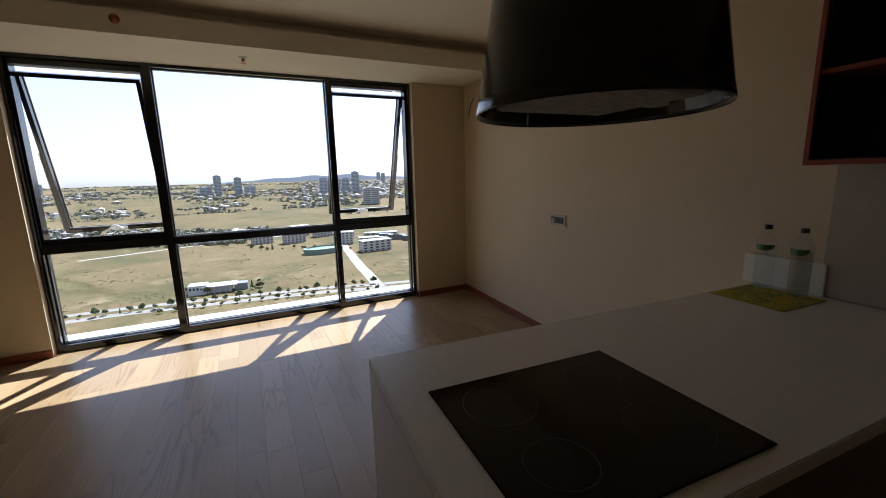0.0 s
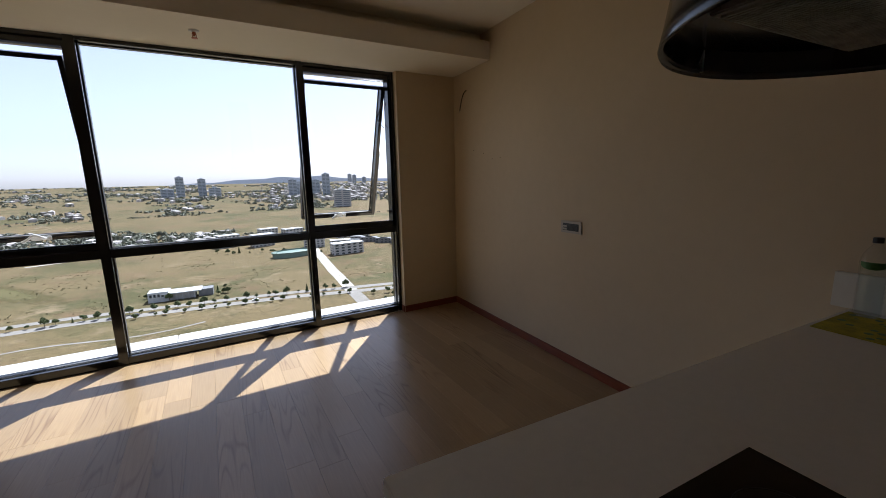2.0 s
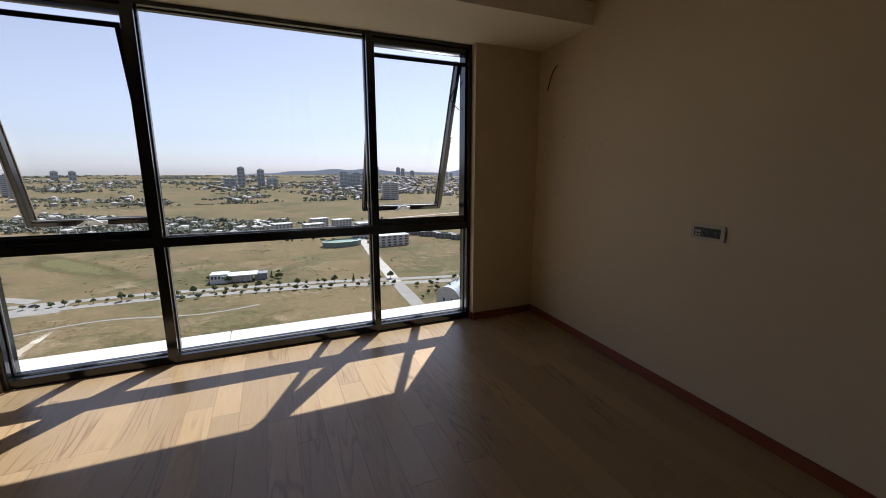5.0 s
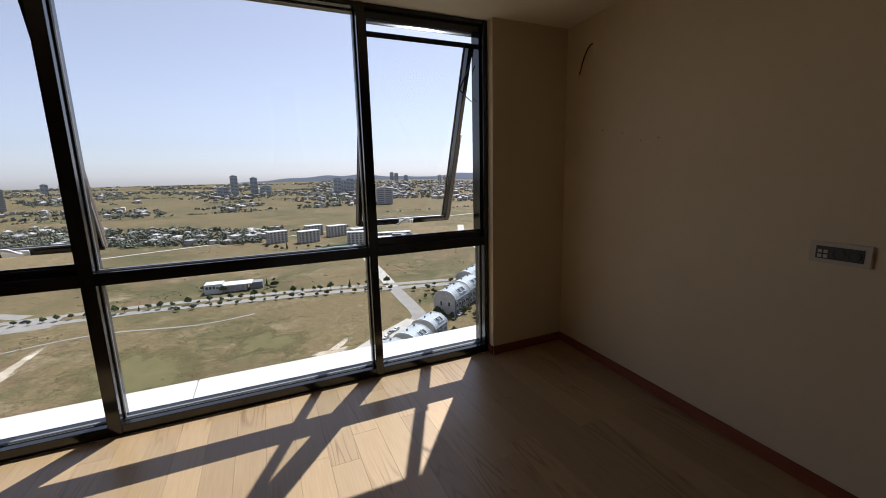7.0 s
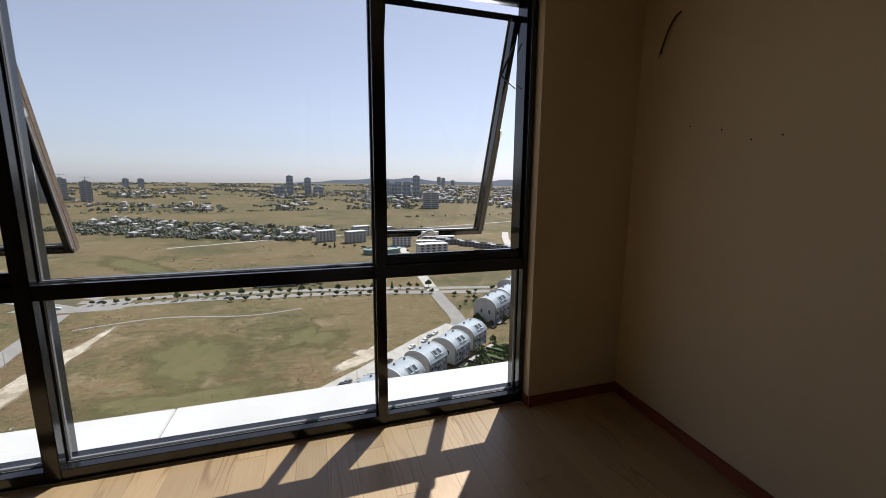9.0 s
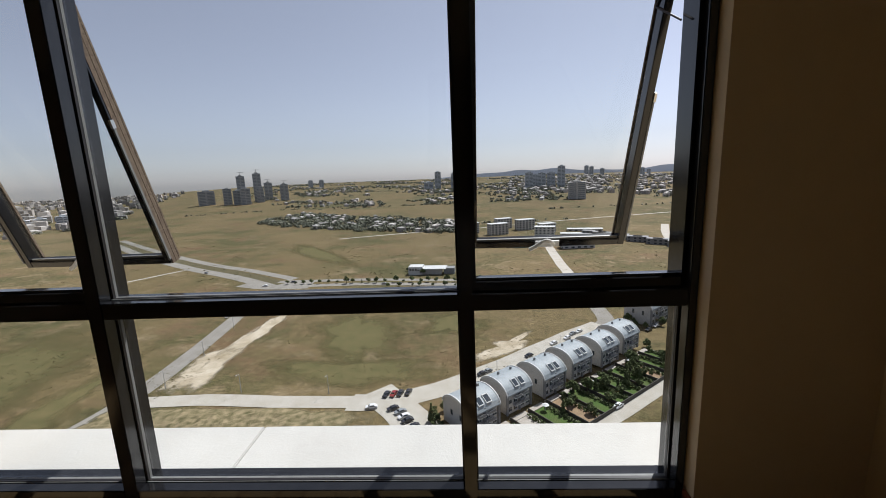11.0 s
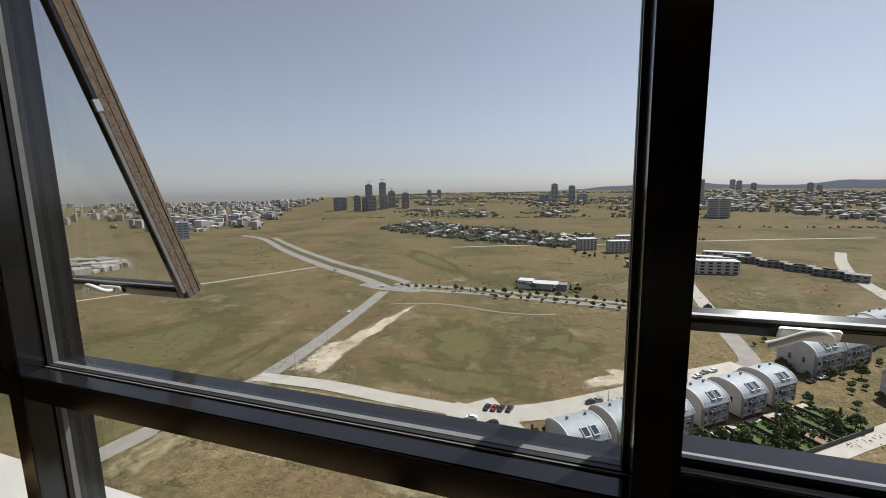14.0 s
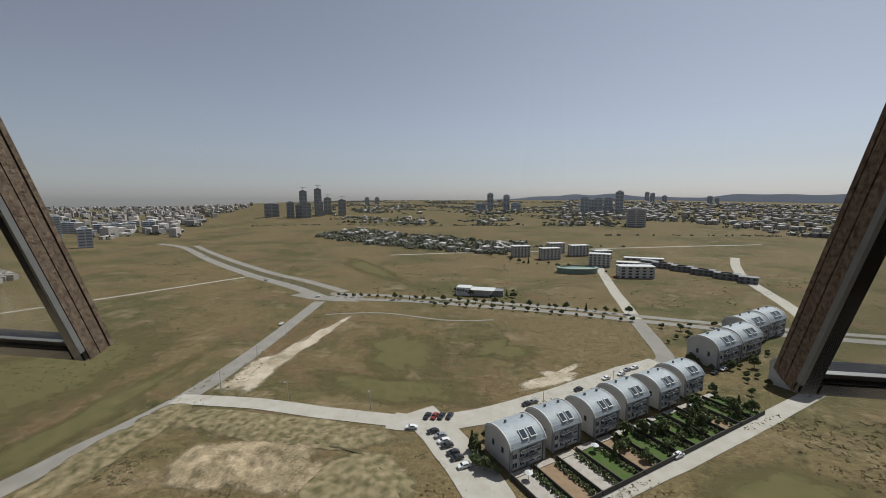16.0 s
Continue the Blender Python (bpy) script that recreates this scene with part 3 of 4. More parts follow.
box_part("side_panel", (u0, y1 - 0.018, z0), (u1, y1, z1), M_REDWOOD, shelf, bevel=0.002)
box_part("side_panel", (u0, y0, z0), (u1, y0 + 0.018, z1), M_REDWOOD, shelf, bevel=0.002)
box_part("bottom_panel", (u0, y0 + 0.018, z0), (u1, y1 - 0.018, z0 + 0.018), M_REDWOOD, shelf, bevel=0.002)
box_part("top_panel", (u0, y0 + 0.018, z1 - 0.018), (u1, y1 - 0.018, z1), M_REDWOOD, shelf, bevel=0.002)
box_part("shelf_board", (u0 + 0.01, y0 + 0.018, 1.80), (u1 - 0.012, y1 - 0.018, 1.818), M_REDWOOD, shelf, bevel=0.002)
box_part("back_panel", (u1 - 0.012, y0 + 0.018, z0 + 0.018), (u1 - 0.002, y1 - 0.018, z1 - 0.018), M_BLACK, shelf)
box_part("lining", (u0 + 0.02, y1 - 0.024, z0 + 0.018), (u1 - 0.012, y1 - 0.0185, z1 - 0.018), M_BLACK, shelf)
box_part("lining", (u0 + 0.02, y0 + 0.018, z0 + 0.0185), (u1 - 0.012, y1 - 0.024, z0 + 0.024), M_BLACK, shelf)

tagged(box_part("backsplash_panel", (2.040, -1.9, 0.902), (2.053, -0.262, 1.474), M_TILE, m=K_WALL), "smooth darker backsplash panel behind the worktop", "backsplash", kind="structure")
tagged(box_part("worktop_upstand", (2.030, -0.28, 0.9015), (2.0535, 0.055, 1.045), M_STONE, bevel=0.002, m=K_WALL), "low white stone upstand at the wall", "upstand", kind="structure")

mat_thing = thing("place_mat", "yellow patterned place mat on the worktop", "place mat", m=K @ pose(1.755, -0.17, 0.9006))
bm = bmesh.new()
add_box(bm, (-0.155, -0.15, 0), (0.155, 0.15, 0.004))
part("cloth", bm, M_MAT, mat_thing, bevel=0.0015)
for i in range(26):
    bm = bmesh.new()
    lathe(bm, [(random.uniform(0.006, 0.014), 0.0041), (0.0005, 0.0046)], 10, pose(random.uniform(-0.135, 0.135), random.uniform(-0.13, 0.13), 0))
    part("printed_spot", bm, M_LABEL, mat_thing, "small dark printed motif")


def bottle(x, y, turn):
    b = thing("water_bottle", "clear plastic water bottle with dark cap and green label", "bottle", "water bottles on the mat", m=K @ pose(x, y, 0.9052, 0, 0, turn))
    b.scale = (0.95, 0.95, 0.93)
    prof = [(0.0005, 0.004), (0.036, 0.0), (0.041, 0.008)]
    for i in range(7):
        z = 0.02 + i * 0.022
        prof += [(0.0415, z), (0.0385, z + 0.009), (0.0415, z + 0.018)]
    prof += [(0.0425, 0.185), (0.0425, 0.225), (0.038, 0.25), (0.027, 0.275), (0.016, 0.29), (0.0135, 0.298), (0.0135, 0.306)]
    bm = bmesh.new()
    lathe(bm, prof, 28)
    part("shell", bm, M_PET, b, smooth=True)
    bm = bmesh.new()
    lathe(bm, [(0.0005, 0.006), (0.036, 0.006), (0.038, 0.18), (0.0385, 0.215), (0.0005, 0.215)], 24)
    part("water", bm, M_WATER, b, smooth=False)
    bm = bmesh.new()
    lathe(bm, [(0.0005, 0.324), (0.015, 0.324), (0.016, 0.320), (0.016, 0.303), (0.0137, 0.302)], 20)
    part("cap", bm, M_CAP, b, "dark screw cap")
    # a half-round paper label on one side
    vs, fs = [], []
    for i in range(13):
        a = radians(-60 + i * 10)
        low = 0.226 - 0.024 * math.sqrt(max(0.0, 1 - ((i - 6) / 6.2) ** 2)) - 0.004
        vs += [(0.0432 * math.cos(a), 0.0432 * math.sin(a), low), (0.0432 * math.cos(a), 0.0432 * math.sin(a), 0.228)]
    fs = [(2 * i, 2 * i + 2, 2 * i + 3, 2 * i + 1) for i in range(12)]
    pydata("label", vs, fs, M_LABEL, b, "green paper label")


bottle(1.895, -0.075, 195)
bottle(1.885, -0.222, 180)

# ---- fittings on walls and soffit ----
sock = thing("socket_plate", "beige wall plate with two data sockets and two power sockets", "socket", m=K_WALL @ pose(0, -0.07, 0))
box_part("plate", (2.043, 1.528, 1.028), (2.0535, 1.735, 1.118), M_PLATE, sock, bevel=0.003)
box_part("insert", (2.0405, 1.552, 1.046), (2.0432, 1.711, 1.100), M_SOCKET, sock, "dark socket insert", bevel=0.001)
for v in (1.676, 1.696):
    for w in (1.058, 1.078):
        box_part("jack", (2.0385, v - 0.007, w - 0.007), (2.0407, v + 0.007, w + 0.007), M_PLATE, sock, "pale data jack")
for v in (1.581, 1.631):
    bm = bmesh.new()
    lathe(bm, [(0.021, 0), (0.021, 0.003), (0.018, 0.003), (0.017, 0.0005), (0.0005, 0.0005)], 24, Matrix.Translation((2.0403, v, 1.070)) @ Euler((0, radians(-90), 0)).to_matrix().to_4x4())
    part("power_outlet", bm, M_SOCKET, sock, "round dark power outlet")

wire = thing("loose_wire", "short dark loose wire hanging from the wall", "wire", m=K_WALL)
cu = bpy.data.curves.new("wire_core", 'CURVE')
cu.dimensions = '3D'
cu.bevel_depth = 0.005
sp = cu.splines.new('NURBS')
pts = [(2.055, 3.10, 2.33), (2.040, 3.115, 2.325), (2.028, 3.15, 2.27), (2.025, 3.175, 2.20), (2.028, 3.20, 2.14)]
sp.points.add(len(pts) - 1)
for p, q in zip(sp.points, pts):
    p.co = (*q, 1)
sp.use_endpoint_u = True
cu.materials.append(M_WIRE)
wc = new("wire_core", cu)
wc.parent = wire
bm = bmesh.new()
add_cyl(bm, (2.028, 3.20, 2.145), (2.027, 3.207, 2.125), 0.006)
part("terminal_block", bm, M_PLATE, wire, "small pale connector at the wire's end")
for v, z in ((2.626, 1.621), (2.492, 1.627), (2.968, 1.721), (2.78, 1.68)):
    bm = bmesh.new()
    add_cyl(bm, (2.0525, v, z), (2.0545, v, z), 0.004)
    tagged(part("screw_hole", bm, M_WIRE, m=K_WALL), "tiny dark screw hole in the wall", "screw hole")


def sprinkler(x, y, z):
    s = thing("sprinkler_head", "small red brass sprinkler head under the soffit", "sprinkler", "sprinkler heads", m=pose(x, y, z))
    bm = bmesh.new()
    lathe(bm, [(0.0005, 0.0), (0.034, 0.0), (0.034, -0.004), (0.018, -0.008), (0.012, -0.012)], 24)
    part("rosette", bm, M_WHITEMETAL, s, "white rosette", smooth=True)
    bm = bmesh.new()
    lathe(bm, [(0.011, -0.010), (0.011, -0.024), (0.007, -0.03), (0.007, -0.038), (0.0005, -0.038)], 16)
    add_box(bm, (-0.014, -0.002, -0.05), (-0.010, 0.002, -0.02))
    add_box(bm, (0.010, -0.002, -0.05), (0.014, 0.002, -0.02))
    part("body", bm, M_BRASS, s)
    bm = bmesh.new()
    lathe(bm, [(0.0005, -0.049), (0.020, -0.050), (0.020, -0.053), (0.0005, -0.054)], 16)
    part("deflector", bm, M_BRASS, s)


sprinkler(0.44, 3.80, Z_HEAD)
side = thing("side_sprinkler", "small brass sidewall sprinkler on the soffit face", "sprinkler", "sprinkler heads", m=pose(-0.36, 3.49, 2.612, 90, 0, 0))
bm = bmesh.new()
lathe(bm, [(0.0005, 0.0), (0.032, 0.0), (0.032, 0.004), (0.015, 0.009), (0.011, 0.03), (0.016, 0.034), (0.0005, 0.036)], 20)
part("body", bm, M_BRASS, side, smooth=True)


# ---- the land outside ----
def terrain(x, y):
    """Flat plain around the tower, rising to a low ridge in the distance."""
    if y < 500:
        return -80.0
    az = x / y
    w = smooth_step(-1.0, -0.42, az) * (1 - 0.5 * smooth_step(0.25, 0.75, az))
    up = 0.0287 * max(0.0, min(y, 3000.0) - 700.0) - 0.01 * max(0.0, y - 3000)
    return -80.0 + w * up + 2.5 * smooth_step(700, 1500, y) * noise.noise((x * 0.004, y * 0.004, 0))


vs, fs = [], []
rings = [12 * 1.062 ** i for i in range(101)]
SEG = 216
for r in rings:
    for i in range(SEG):
        a = 2 * math.pi * i / SEG
        x, y = r * math.sin(a), 4 + r * math.cos(a)
        vs.append((x, y, terrain(x, y)))
for k in range(len(rings) - 1):
    for i in range(SEG):
        j = (i + 1) % SEG
        fs.append((k * SEG + i, (k + 1) * SEG + i, (k + 1) * SEG + j, k * SEG + j))
fs.append(tuple(range(SEG)))
tagged(pydata("ground", vs, fs, M_FIELD), "wide dry grass plain with olive and brown patches", "ground", kind="structure")

# far mountains, with the haze in their pale grey-blue colour
vs, fs = [], []
for i in range(121):
    x = -3300 + i * 60
    h = 30 + 55 * noise.noise((x * 0.0009, 3.1, 0)) + 22 * noise.noise((x * 0.004, 7.7, 0)) + 40 * smooth_step(-400, 900, x)
    h = 20 + (h - 20) * smooth_step(-900, 500, x) - 75 * (1 - smooth_step(-1500, -300, x))
    y = math.sqrt(max(1.0, 4750 ** 2 - x * x))
    vs += [(x, y, -120), (x, y + 60, h - 40)]
fs = [(2 * i, 2 * i + 2, 2 * i + 3, 2 * i + 1) for i in range(120)]
tagged(pydata("backdrop_mountain", vs, fs, M_MOUNT), "mountain range on the horizon, haze painted into its grey-blue colour", "mountain", kind="structure")


def strip(nm, pts, width, mat, label, lift=0.12, category="road"):
    """A smooth road strip laid on the ground through a few points."""
    fine = []
    for i in range(len(pts) - 1):
        p0, p1, p2, p3 = [Vector(pts[min(max(i + d, 0), len(pts) - 1)]) for d in (-1, 0, 1, 2)]
        steps = max(2, int((p2 - p1).length / 8))
        for k in range(steps):
            t = k / steps
            fine.append(0.5 * (2 * p1 + (p2 - p0) * t + (2 * p0 - 5 * p1 + 4 * p2 - p3) * t * t + (3 * p1 - p0 - 3 * p2 + p3) * t ** 3))
    fine.append(Vector(pts[-1]))
    verts, faces = [], []
    for i, p in enumerate(fine):
        d = (fine[min(i + 1, len(fine) - 1)] - fine[max(i - 1, 0)]).normalized()
        nrm = Vector((-d.y, d.x))
        for s in (-1, 1):
            q = p + nrm * s * (width / 2) * (1 + 0.10 * noise.noise((p.x * 0.08, p.y * 0.08, s)))
            verts.append((q.x, q.y, terrain(q.x, q.y) + lift))
    faces = [(2 * i, 2 * i + 1, 2 * i + 3, 2 * i + 2) for i in range(len(fine) - 1)]
    return tagged(pydata(nm, verts, faces, mat), label, category, kind="structure")


def blob(nm, cx, cy, rx, ry, turn, mat, label, lift, seed, rough=0.55):
    """An irregular patch of soil or weeds lying on the ground."""
    verts, faces, cover = [(cx, cy, -80 + lift)], [], [1.0]
    ca, sa = math.cos(radians(turn)), math.sin(radians(turn))
    cnt, layers = 48, (0.3, 0.55, 0.75, 0.9, 1.1)
    for f in layers:
        for i in range(cnt):
            a = 2 * math.pi * i / cnt
            k = f * (1 + rough * noise.noise((math.cos(a) * 1.6 + seed, math.sin(a) * 1.6, seed)))
            x, y = rx * k * math.cos(a), ry * k * math.sin(a)
            verts.append((cx + x * ca - y * sa, cy + x * sa + y * ca, -80 + lift))
            cover.append(1.1 - f)
    faces = [(0, 1 + i, 1 + (i + 1) % cnt) for i in range(cnt)]
    for q in range(len(layers) - 1):
        for i in range(cnt):
            j = (i + 1) % cnt
            faces.append((1 + q * cnt + i, 1 + (q + 1) * cnt + i, 1 + (q + 1) * cnt + j, 1 + q * cnt + j))
    ob = pydata(nm, verts, faces, mat)
    layer = ob.data.attributes.new("cover", 'FLOAT', 'POINT')
    for i, c in enumerate(cover):
        layer.data[i].value = c
    return tagged(ob, label, "ground patch", kind="structure")



blob("bare_soil_patch", -117, 178, 9, 30, -2, M_BARE, "pale bare sandy soil beside the road", 0.05, 1.3, 0.8)
blob("bare_soil_patch", -112, 215, 7, 34, -4, M_BARE, "pale bare sandy soil beside the road", 0.06, 7.3, 0.9)

def rough_ground(nm, x0, x1, y0, y1, step, amp, grain, mat, label, seed):
    """A sheet of broken ground: low ridges and runnels that sink into the plain at their border."""
    nx, ny = int((x1 - x0) / step) + 1, int((y1 - y0) / step) + 1
    verts, faces, cover = [], [], []
    for j in range(ny):
        for i in range(nx):
            x, y = x0 + i * step, y0 + j * step
            u, v = 2 * i / (nx - 1) - 1, 2 * j / (ny - 1) - 1
            edge = 1 - max(abs(u), abs(v)) ** 2 if max(abs(u), abs(v)) > 0 else 1
            edge = max(0.0, min(1.0, 1.3 * (1 - (u * u + v * v) ** 0.5) + 0.45 * noise.noise((x * 0.06, y * 0.06, seed)) + 0.1)) * min(1.0, 4 * edge)
            ridge = 1 - 2 * abs(noise.noise((x * grain, y * grain, seed)))
            fine = noise.noise((x * grain * 4, y * grain * 4, seed + 3))
            verts.append((x, y, -79.95 + edge * amp * max(-0.02, 0.35 + 0.45 * ridge + 0.3 * fine)))
            cover.append(edge)
    for j in range(ny - 1):
        for i in range(nx - 1):
            k = j * nx + i
            faces.append((k, k + 1, k + nx + 1, k + nx))
    ob = pydata(nm, verts, faces, mat)
    layer = ob.data.attributes.new("cover", 'FLOAT', 'POINT')
    for i, c in enumerate(cover):
        layer.data[i].value = c
    return tagged(ob, label, "ground patch", kind="structure")


rough_ground("eroded_hollow", -104, -52, 92, 121, 0.7, 2.2, 0.11, M_GULLY, "eroded brown hollow with broken sandy banks", 2.2)
rough_ground("eroded_hollow", -58, -24, 90, 120, 0.7, 1.2, 0.08, M_VERGE, "eroded brown slope beside the hollow", 9.4)
rough_ground("scrub_bank", -132, -30, 117, 136, 0.8, 1.3, 0.14, M_VERGE, "rough brown bank below the street", 21.7)
rough_ground("scrub_bank", -137, -118, 70, 138, 0.8, 1.0, 0.16, M_VERGE, "rough stony verge beside the road", 31.7)
strip("dry_gully", [(-84, 121), (-72, 121.5), (-62, 120), (-46, 117.5), (-38, 112), (-33, 107), (-27, 100), (-24, 90)], 0.8, M_BANK, "narrow dark dry gully", 0.40, "gully")
blob("weed_patch", -40, 104, 6, 7, 20, M_GREEN, "dark green weeds in the hollow", 0.08, 3.4, 0.6)
blob("weed_patch", -165, 450, 18, 95, 37, M_GREEN, "strip of darker green field", 0.06, 4.4, 0.4)
blob("weed_patch", -215, 150, 60, 70, 35, M_GREEN, "green grass field beside the road", 0.04, 11.2, 0.6)
blob("bare_soil_patch", 22, 186, 7, 18, -50, M_BARE, "worn pale soil in the field", 0.05, 6.6, 0.8)
rough_ground("scrub_field", 34, 150, 58, 113, 1.0, 0.9, 0.10, M_SCRUBLAND, "rough yellow-green scrub field beyond the lane", 51.3)
blob("weed_patch", -58, 205, 26, 48, 20, M_GREEN, "olive weeds in the dry field", 0.05, 14.2, 0.8)
blob("weed_patch", -48, 163, 46, 14, -4, M_GREEN, "darker weeds along the street's verge", 0.06, 17.9, 0.8)
blob("weed_patch", -5, 215, 20, 22, 10, M_GREEN, "olive weeds in the dry field", 0.05, 27.3, 0.8)
blob("weed_patch", -155, 120, 12, 60, 4, M_GREEN, "dark weeds beside the road", 0.06, 37.3, 0.8)
blob("weed_patch", 75, 118, 30, 16, 35, M_GREEN, "rough green scrub ground beyond the lane", 0.04, 8.8, 0.6)

strip("road_west", [(-150, -40), (-143, 60), (-139, 95), (-131, 140), (-134, 190), (-143, 255), (-149, 295)], 9, M_ROAD, "pale asphalt road along the fields")
strip("road_avenue", [(-150, 305), (-85, 308), (-35, 303), (39, 293), (84, 281), (180, 262), (320, 250)], 8, M_ROAD, "pale dual carriageway with a planted strip", 0.13)
strip("road_avenue_far_lane", [(-152, 322), (-85, 322), (-35, 316), (39, 305), (84, 293), (180, 274), (320, 262)], 7, M_ROAD, "second lane of the pale dual carriageway", 0.13)
strip("road_junction", [(-178, 322), (-150, 312), (-120, 312)], 26, M_ROAD, "pale asphalt junction", 0.10)
strip("road_north", [(-150, 306), (-205, 345), (-275, 388), (-400, 478), (-547, 596), (-640, 640)], 11, M_ROAD, "pale asphalt road climbing away", 0.14)
strip("road_north_far_lane", [(-142, 330), (-200, 368), (-268, 408), (-395, 500), (-540, 616)], 9, M_ROAD, "second lane of the climbing road", 0.14)
strip("embankment", [(-146, 316), (-202, 356), (-272, 398), (-398, 489), (-544, 606)], 10, M_BANK, "dark scrubby embankment between the two lanes", 0.11, "embankment")
strip("road_side_street", [(84, 284), (88, 330), (91, 373), (103, 491), (112, 560)], 9, M_TRACK, "pale side street")
strip("road_lane", [(84, 284), (82, 245), (79, 214), (68, 204)], 9, M_ROAD, "pale lane to the terrace", 0.15)
strip("road_terrace", [(74, 210), (55, 196), (20, 167), (-9, 146), (-30, 138), (-42, 138)], 11, M_TRACK, "pale street in front of the terrace", 0.16)
strip("road_cross", [(-134, 139), (-100, 141), (-70, 139), (-42, 138), (-18, 137)], 8, M_TRACK, "pale street across the fields", 0.17)
strip("road_parking", [(-34, 146), (-22, 132), (-12, 118), (-4, 105), (4, 84), (8, 50)], 14, M_TRACK, "pale gravel parking street", 0.18)
strip("road_back_lane", [(8, 88), (20, 104), (34, 115), (61, 135), (100, 165), (150, 205)], 6.5, M_TRACK, "pale lane behind the gardens", 0.15)
strip("road_right", [(182, 262), (205, 330), (232, 440), (262, 520), (300, 600)], 10, M_TRACK, "pale dirt road over the slope", 0.12)
strip("dirt_track", [(-270, 384), (-300, 330), (-334, 271), (-380, 200)], 4, M_TRACK, "narrow pale dirt track", 0.1)
strip("dirt_track", [(-128, 262), (-90, 272), (-40, 262), (-10, 268)], 2, M_ROAD, "narrow pale dirt track", 0.1)
strip("dirt_track", [(-170, 556), (-60, 600), (40, 628), (180, 690), (420, 760)], 6, M_TRACK, "pale dirt track across the plain", 0.3)


# ---- terrace houses ----
def arch(y):
    return 6.3 + 5.0 * math.sqrt(max(0.0, 1 - ((y - 6.2) / 7.3) ** 2))


def terrace_house(m):
    h = thing("terrace_house", "pale terrace house with a curved blue-grey metal roof", "house", "terrace houses", m=m)
    L, D = 15.2, 13.2
    ys = [-0.9 + i * (D + 0.9) / 18 for i in range(19)]
    bm = bmesh.new()
    prof = [(0.0, 0.0)] + [(y, arch(y) - 0.35) for y in ys if y > 0.0] + [(D, 0.0)]
    prof.insert(1, (0.0, arch(0.0) - 0.35))
    a = [bm.verts.new((0.4, y, z)) for y, z in prof]
    b = [bm.verts.new((L - 0.4, y, z)) for y, z in prof]
    bm.faces.new(a)
    bm.faces.new(b[::-1])
    for i in range(len(prof)):
        j = (i + 1) % len(prof)
        bm.faces.new((a[i], a[j], b[j], b[i]))
    part("wall", bm, M_RENDER, h)

    def sheet(x0, x1, t0, t1):
        s = bmesh.new()
        top = [(s.verts.new((x0, y, arch(y) + t1)), s.verts.new((x1, y, arch(y) + t1))) for y in ys]
        low = [(s.verts.new((x0, y, arch(y) + t0)), s.verts.new((x1, y, arch(y) + t0))) for y in ys]
        for i in range(len(ys) - 1):
            s.faces.new((top[i][0], top[i][1], top[i + 1][1], top[i + 1][0]))
            s.faces.new((low[i][0], low[i + 1][0], low[i + 1][1], low[i][1]))
            for e in (0, 1):
                s.faces.new((top[i][e], top[i + 1][e], low[i + 1][e], low[i][e]))
        for i in (0, -1):
            s.faces.new((top[i][0], low[i][0], low[i][1], top[i][1]))
        return s

    roof = part("roof", sheet(0.25, L - 0.25, -0.34, 0.0), M_ROOF, h, "curved blue-grey metal roof", smooth=False)
    part("roof_rim", sheet(-0.15, 0.25, -0.55, 0.22), M_WHITE, h, "pale arched roof rim")
    part("roof_rim", sheet(L - 0.25, L + 0.15, -0.55, 0.22), M_WHITE, h, "pale arched roof rim")
    for x0 in (5.4, 9.0):
        yc = 1.2
        slope = math.degrees(math.atan2(arch(yc + 0.8) - arch(yc - 0.8), 1.6))
        mm = pose(x0, yc, arch(yc), slope, 0, 0)
        sk = box_part("skylight", (0, -1.6, -0.1), (2.6, 1.6, 0.3), M_WHITE, h, "pale framed roof window", m=mm)
        box_part("pane", (0.25, -1.3, 0.301), (2.35, 1.3, 0.32), M_PANE, sk, m=mm)
    for x0 in (4.0, 11.5):
        box_part("chimney", (x0, 7.0, arch(7.3) - 0.2), (x0 + 0.7, 7.6, arch(7.3) + 0.9), M_DARKFAC, h)
    for lv in range(3):
        for x0 in (1.2, 4.3, 8.6, 11.7):
            z = 0.9 + lv * 2.75
            w = box_part("window", (x0, -0.10, z), (x0 + 2.2, 0.05, z + 1.7), M_WHITE, h, "white-framed window")
            box_part("pane", (x0 + 0.16, -0.13, z + 0.15), (x0 + 1.02, -0.101, z + 1.55), M_PANE, w)
            box_part("pane", (x0 + 1.18, -0.13, z + 0.15), (x0 + 2.04, -0.101, z + 1.55), M_PANE, w)
    for lv in (1, 2):
        for x0 in (3.9, 8.4):
            z = lv * 2.75 + 0.2
            bal = box_part("balcony", (x0, -1.5, z), (x0 + 4.0, -0.14, z + 0.22), M_WHITE, h, "small white balcony")
            box_part("railing", (x0 + 0.05, -1.48, z + 0.22), (x0 + 3.95, -1.40, z + 1.1), M_DARKFAC, bal)
    for x0, x1 in ((0.0, 1.0), (7.4, 8.3), (L - 1.0, L)):
        box_part("pillar", (x0, -0.6, 0), (x1, -0.02, 8.2), M_DARKFAC, h, "grey facade fin")
    for yy in (3.2, 8.0):
        box_part("gable_window", (0.30, yy, 4.2), (0.39, yy + 1.0, 6.0), M_PANE, h)
    return h


ROW = math.degrees(math.atan2(65, 83.4))
RX, RY = math.cos(radians(ROW)), math.sin(radians(ROW))


def row_at(u, v):
    """A place along the terrace (u) and towards its street (v)."""
    return (0.6 + u * RX - v * RY, 115.6 + u * RY + v * RX)


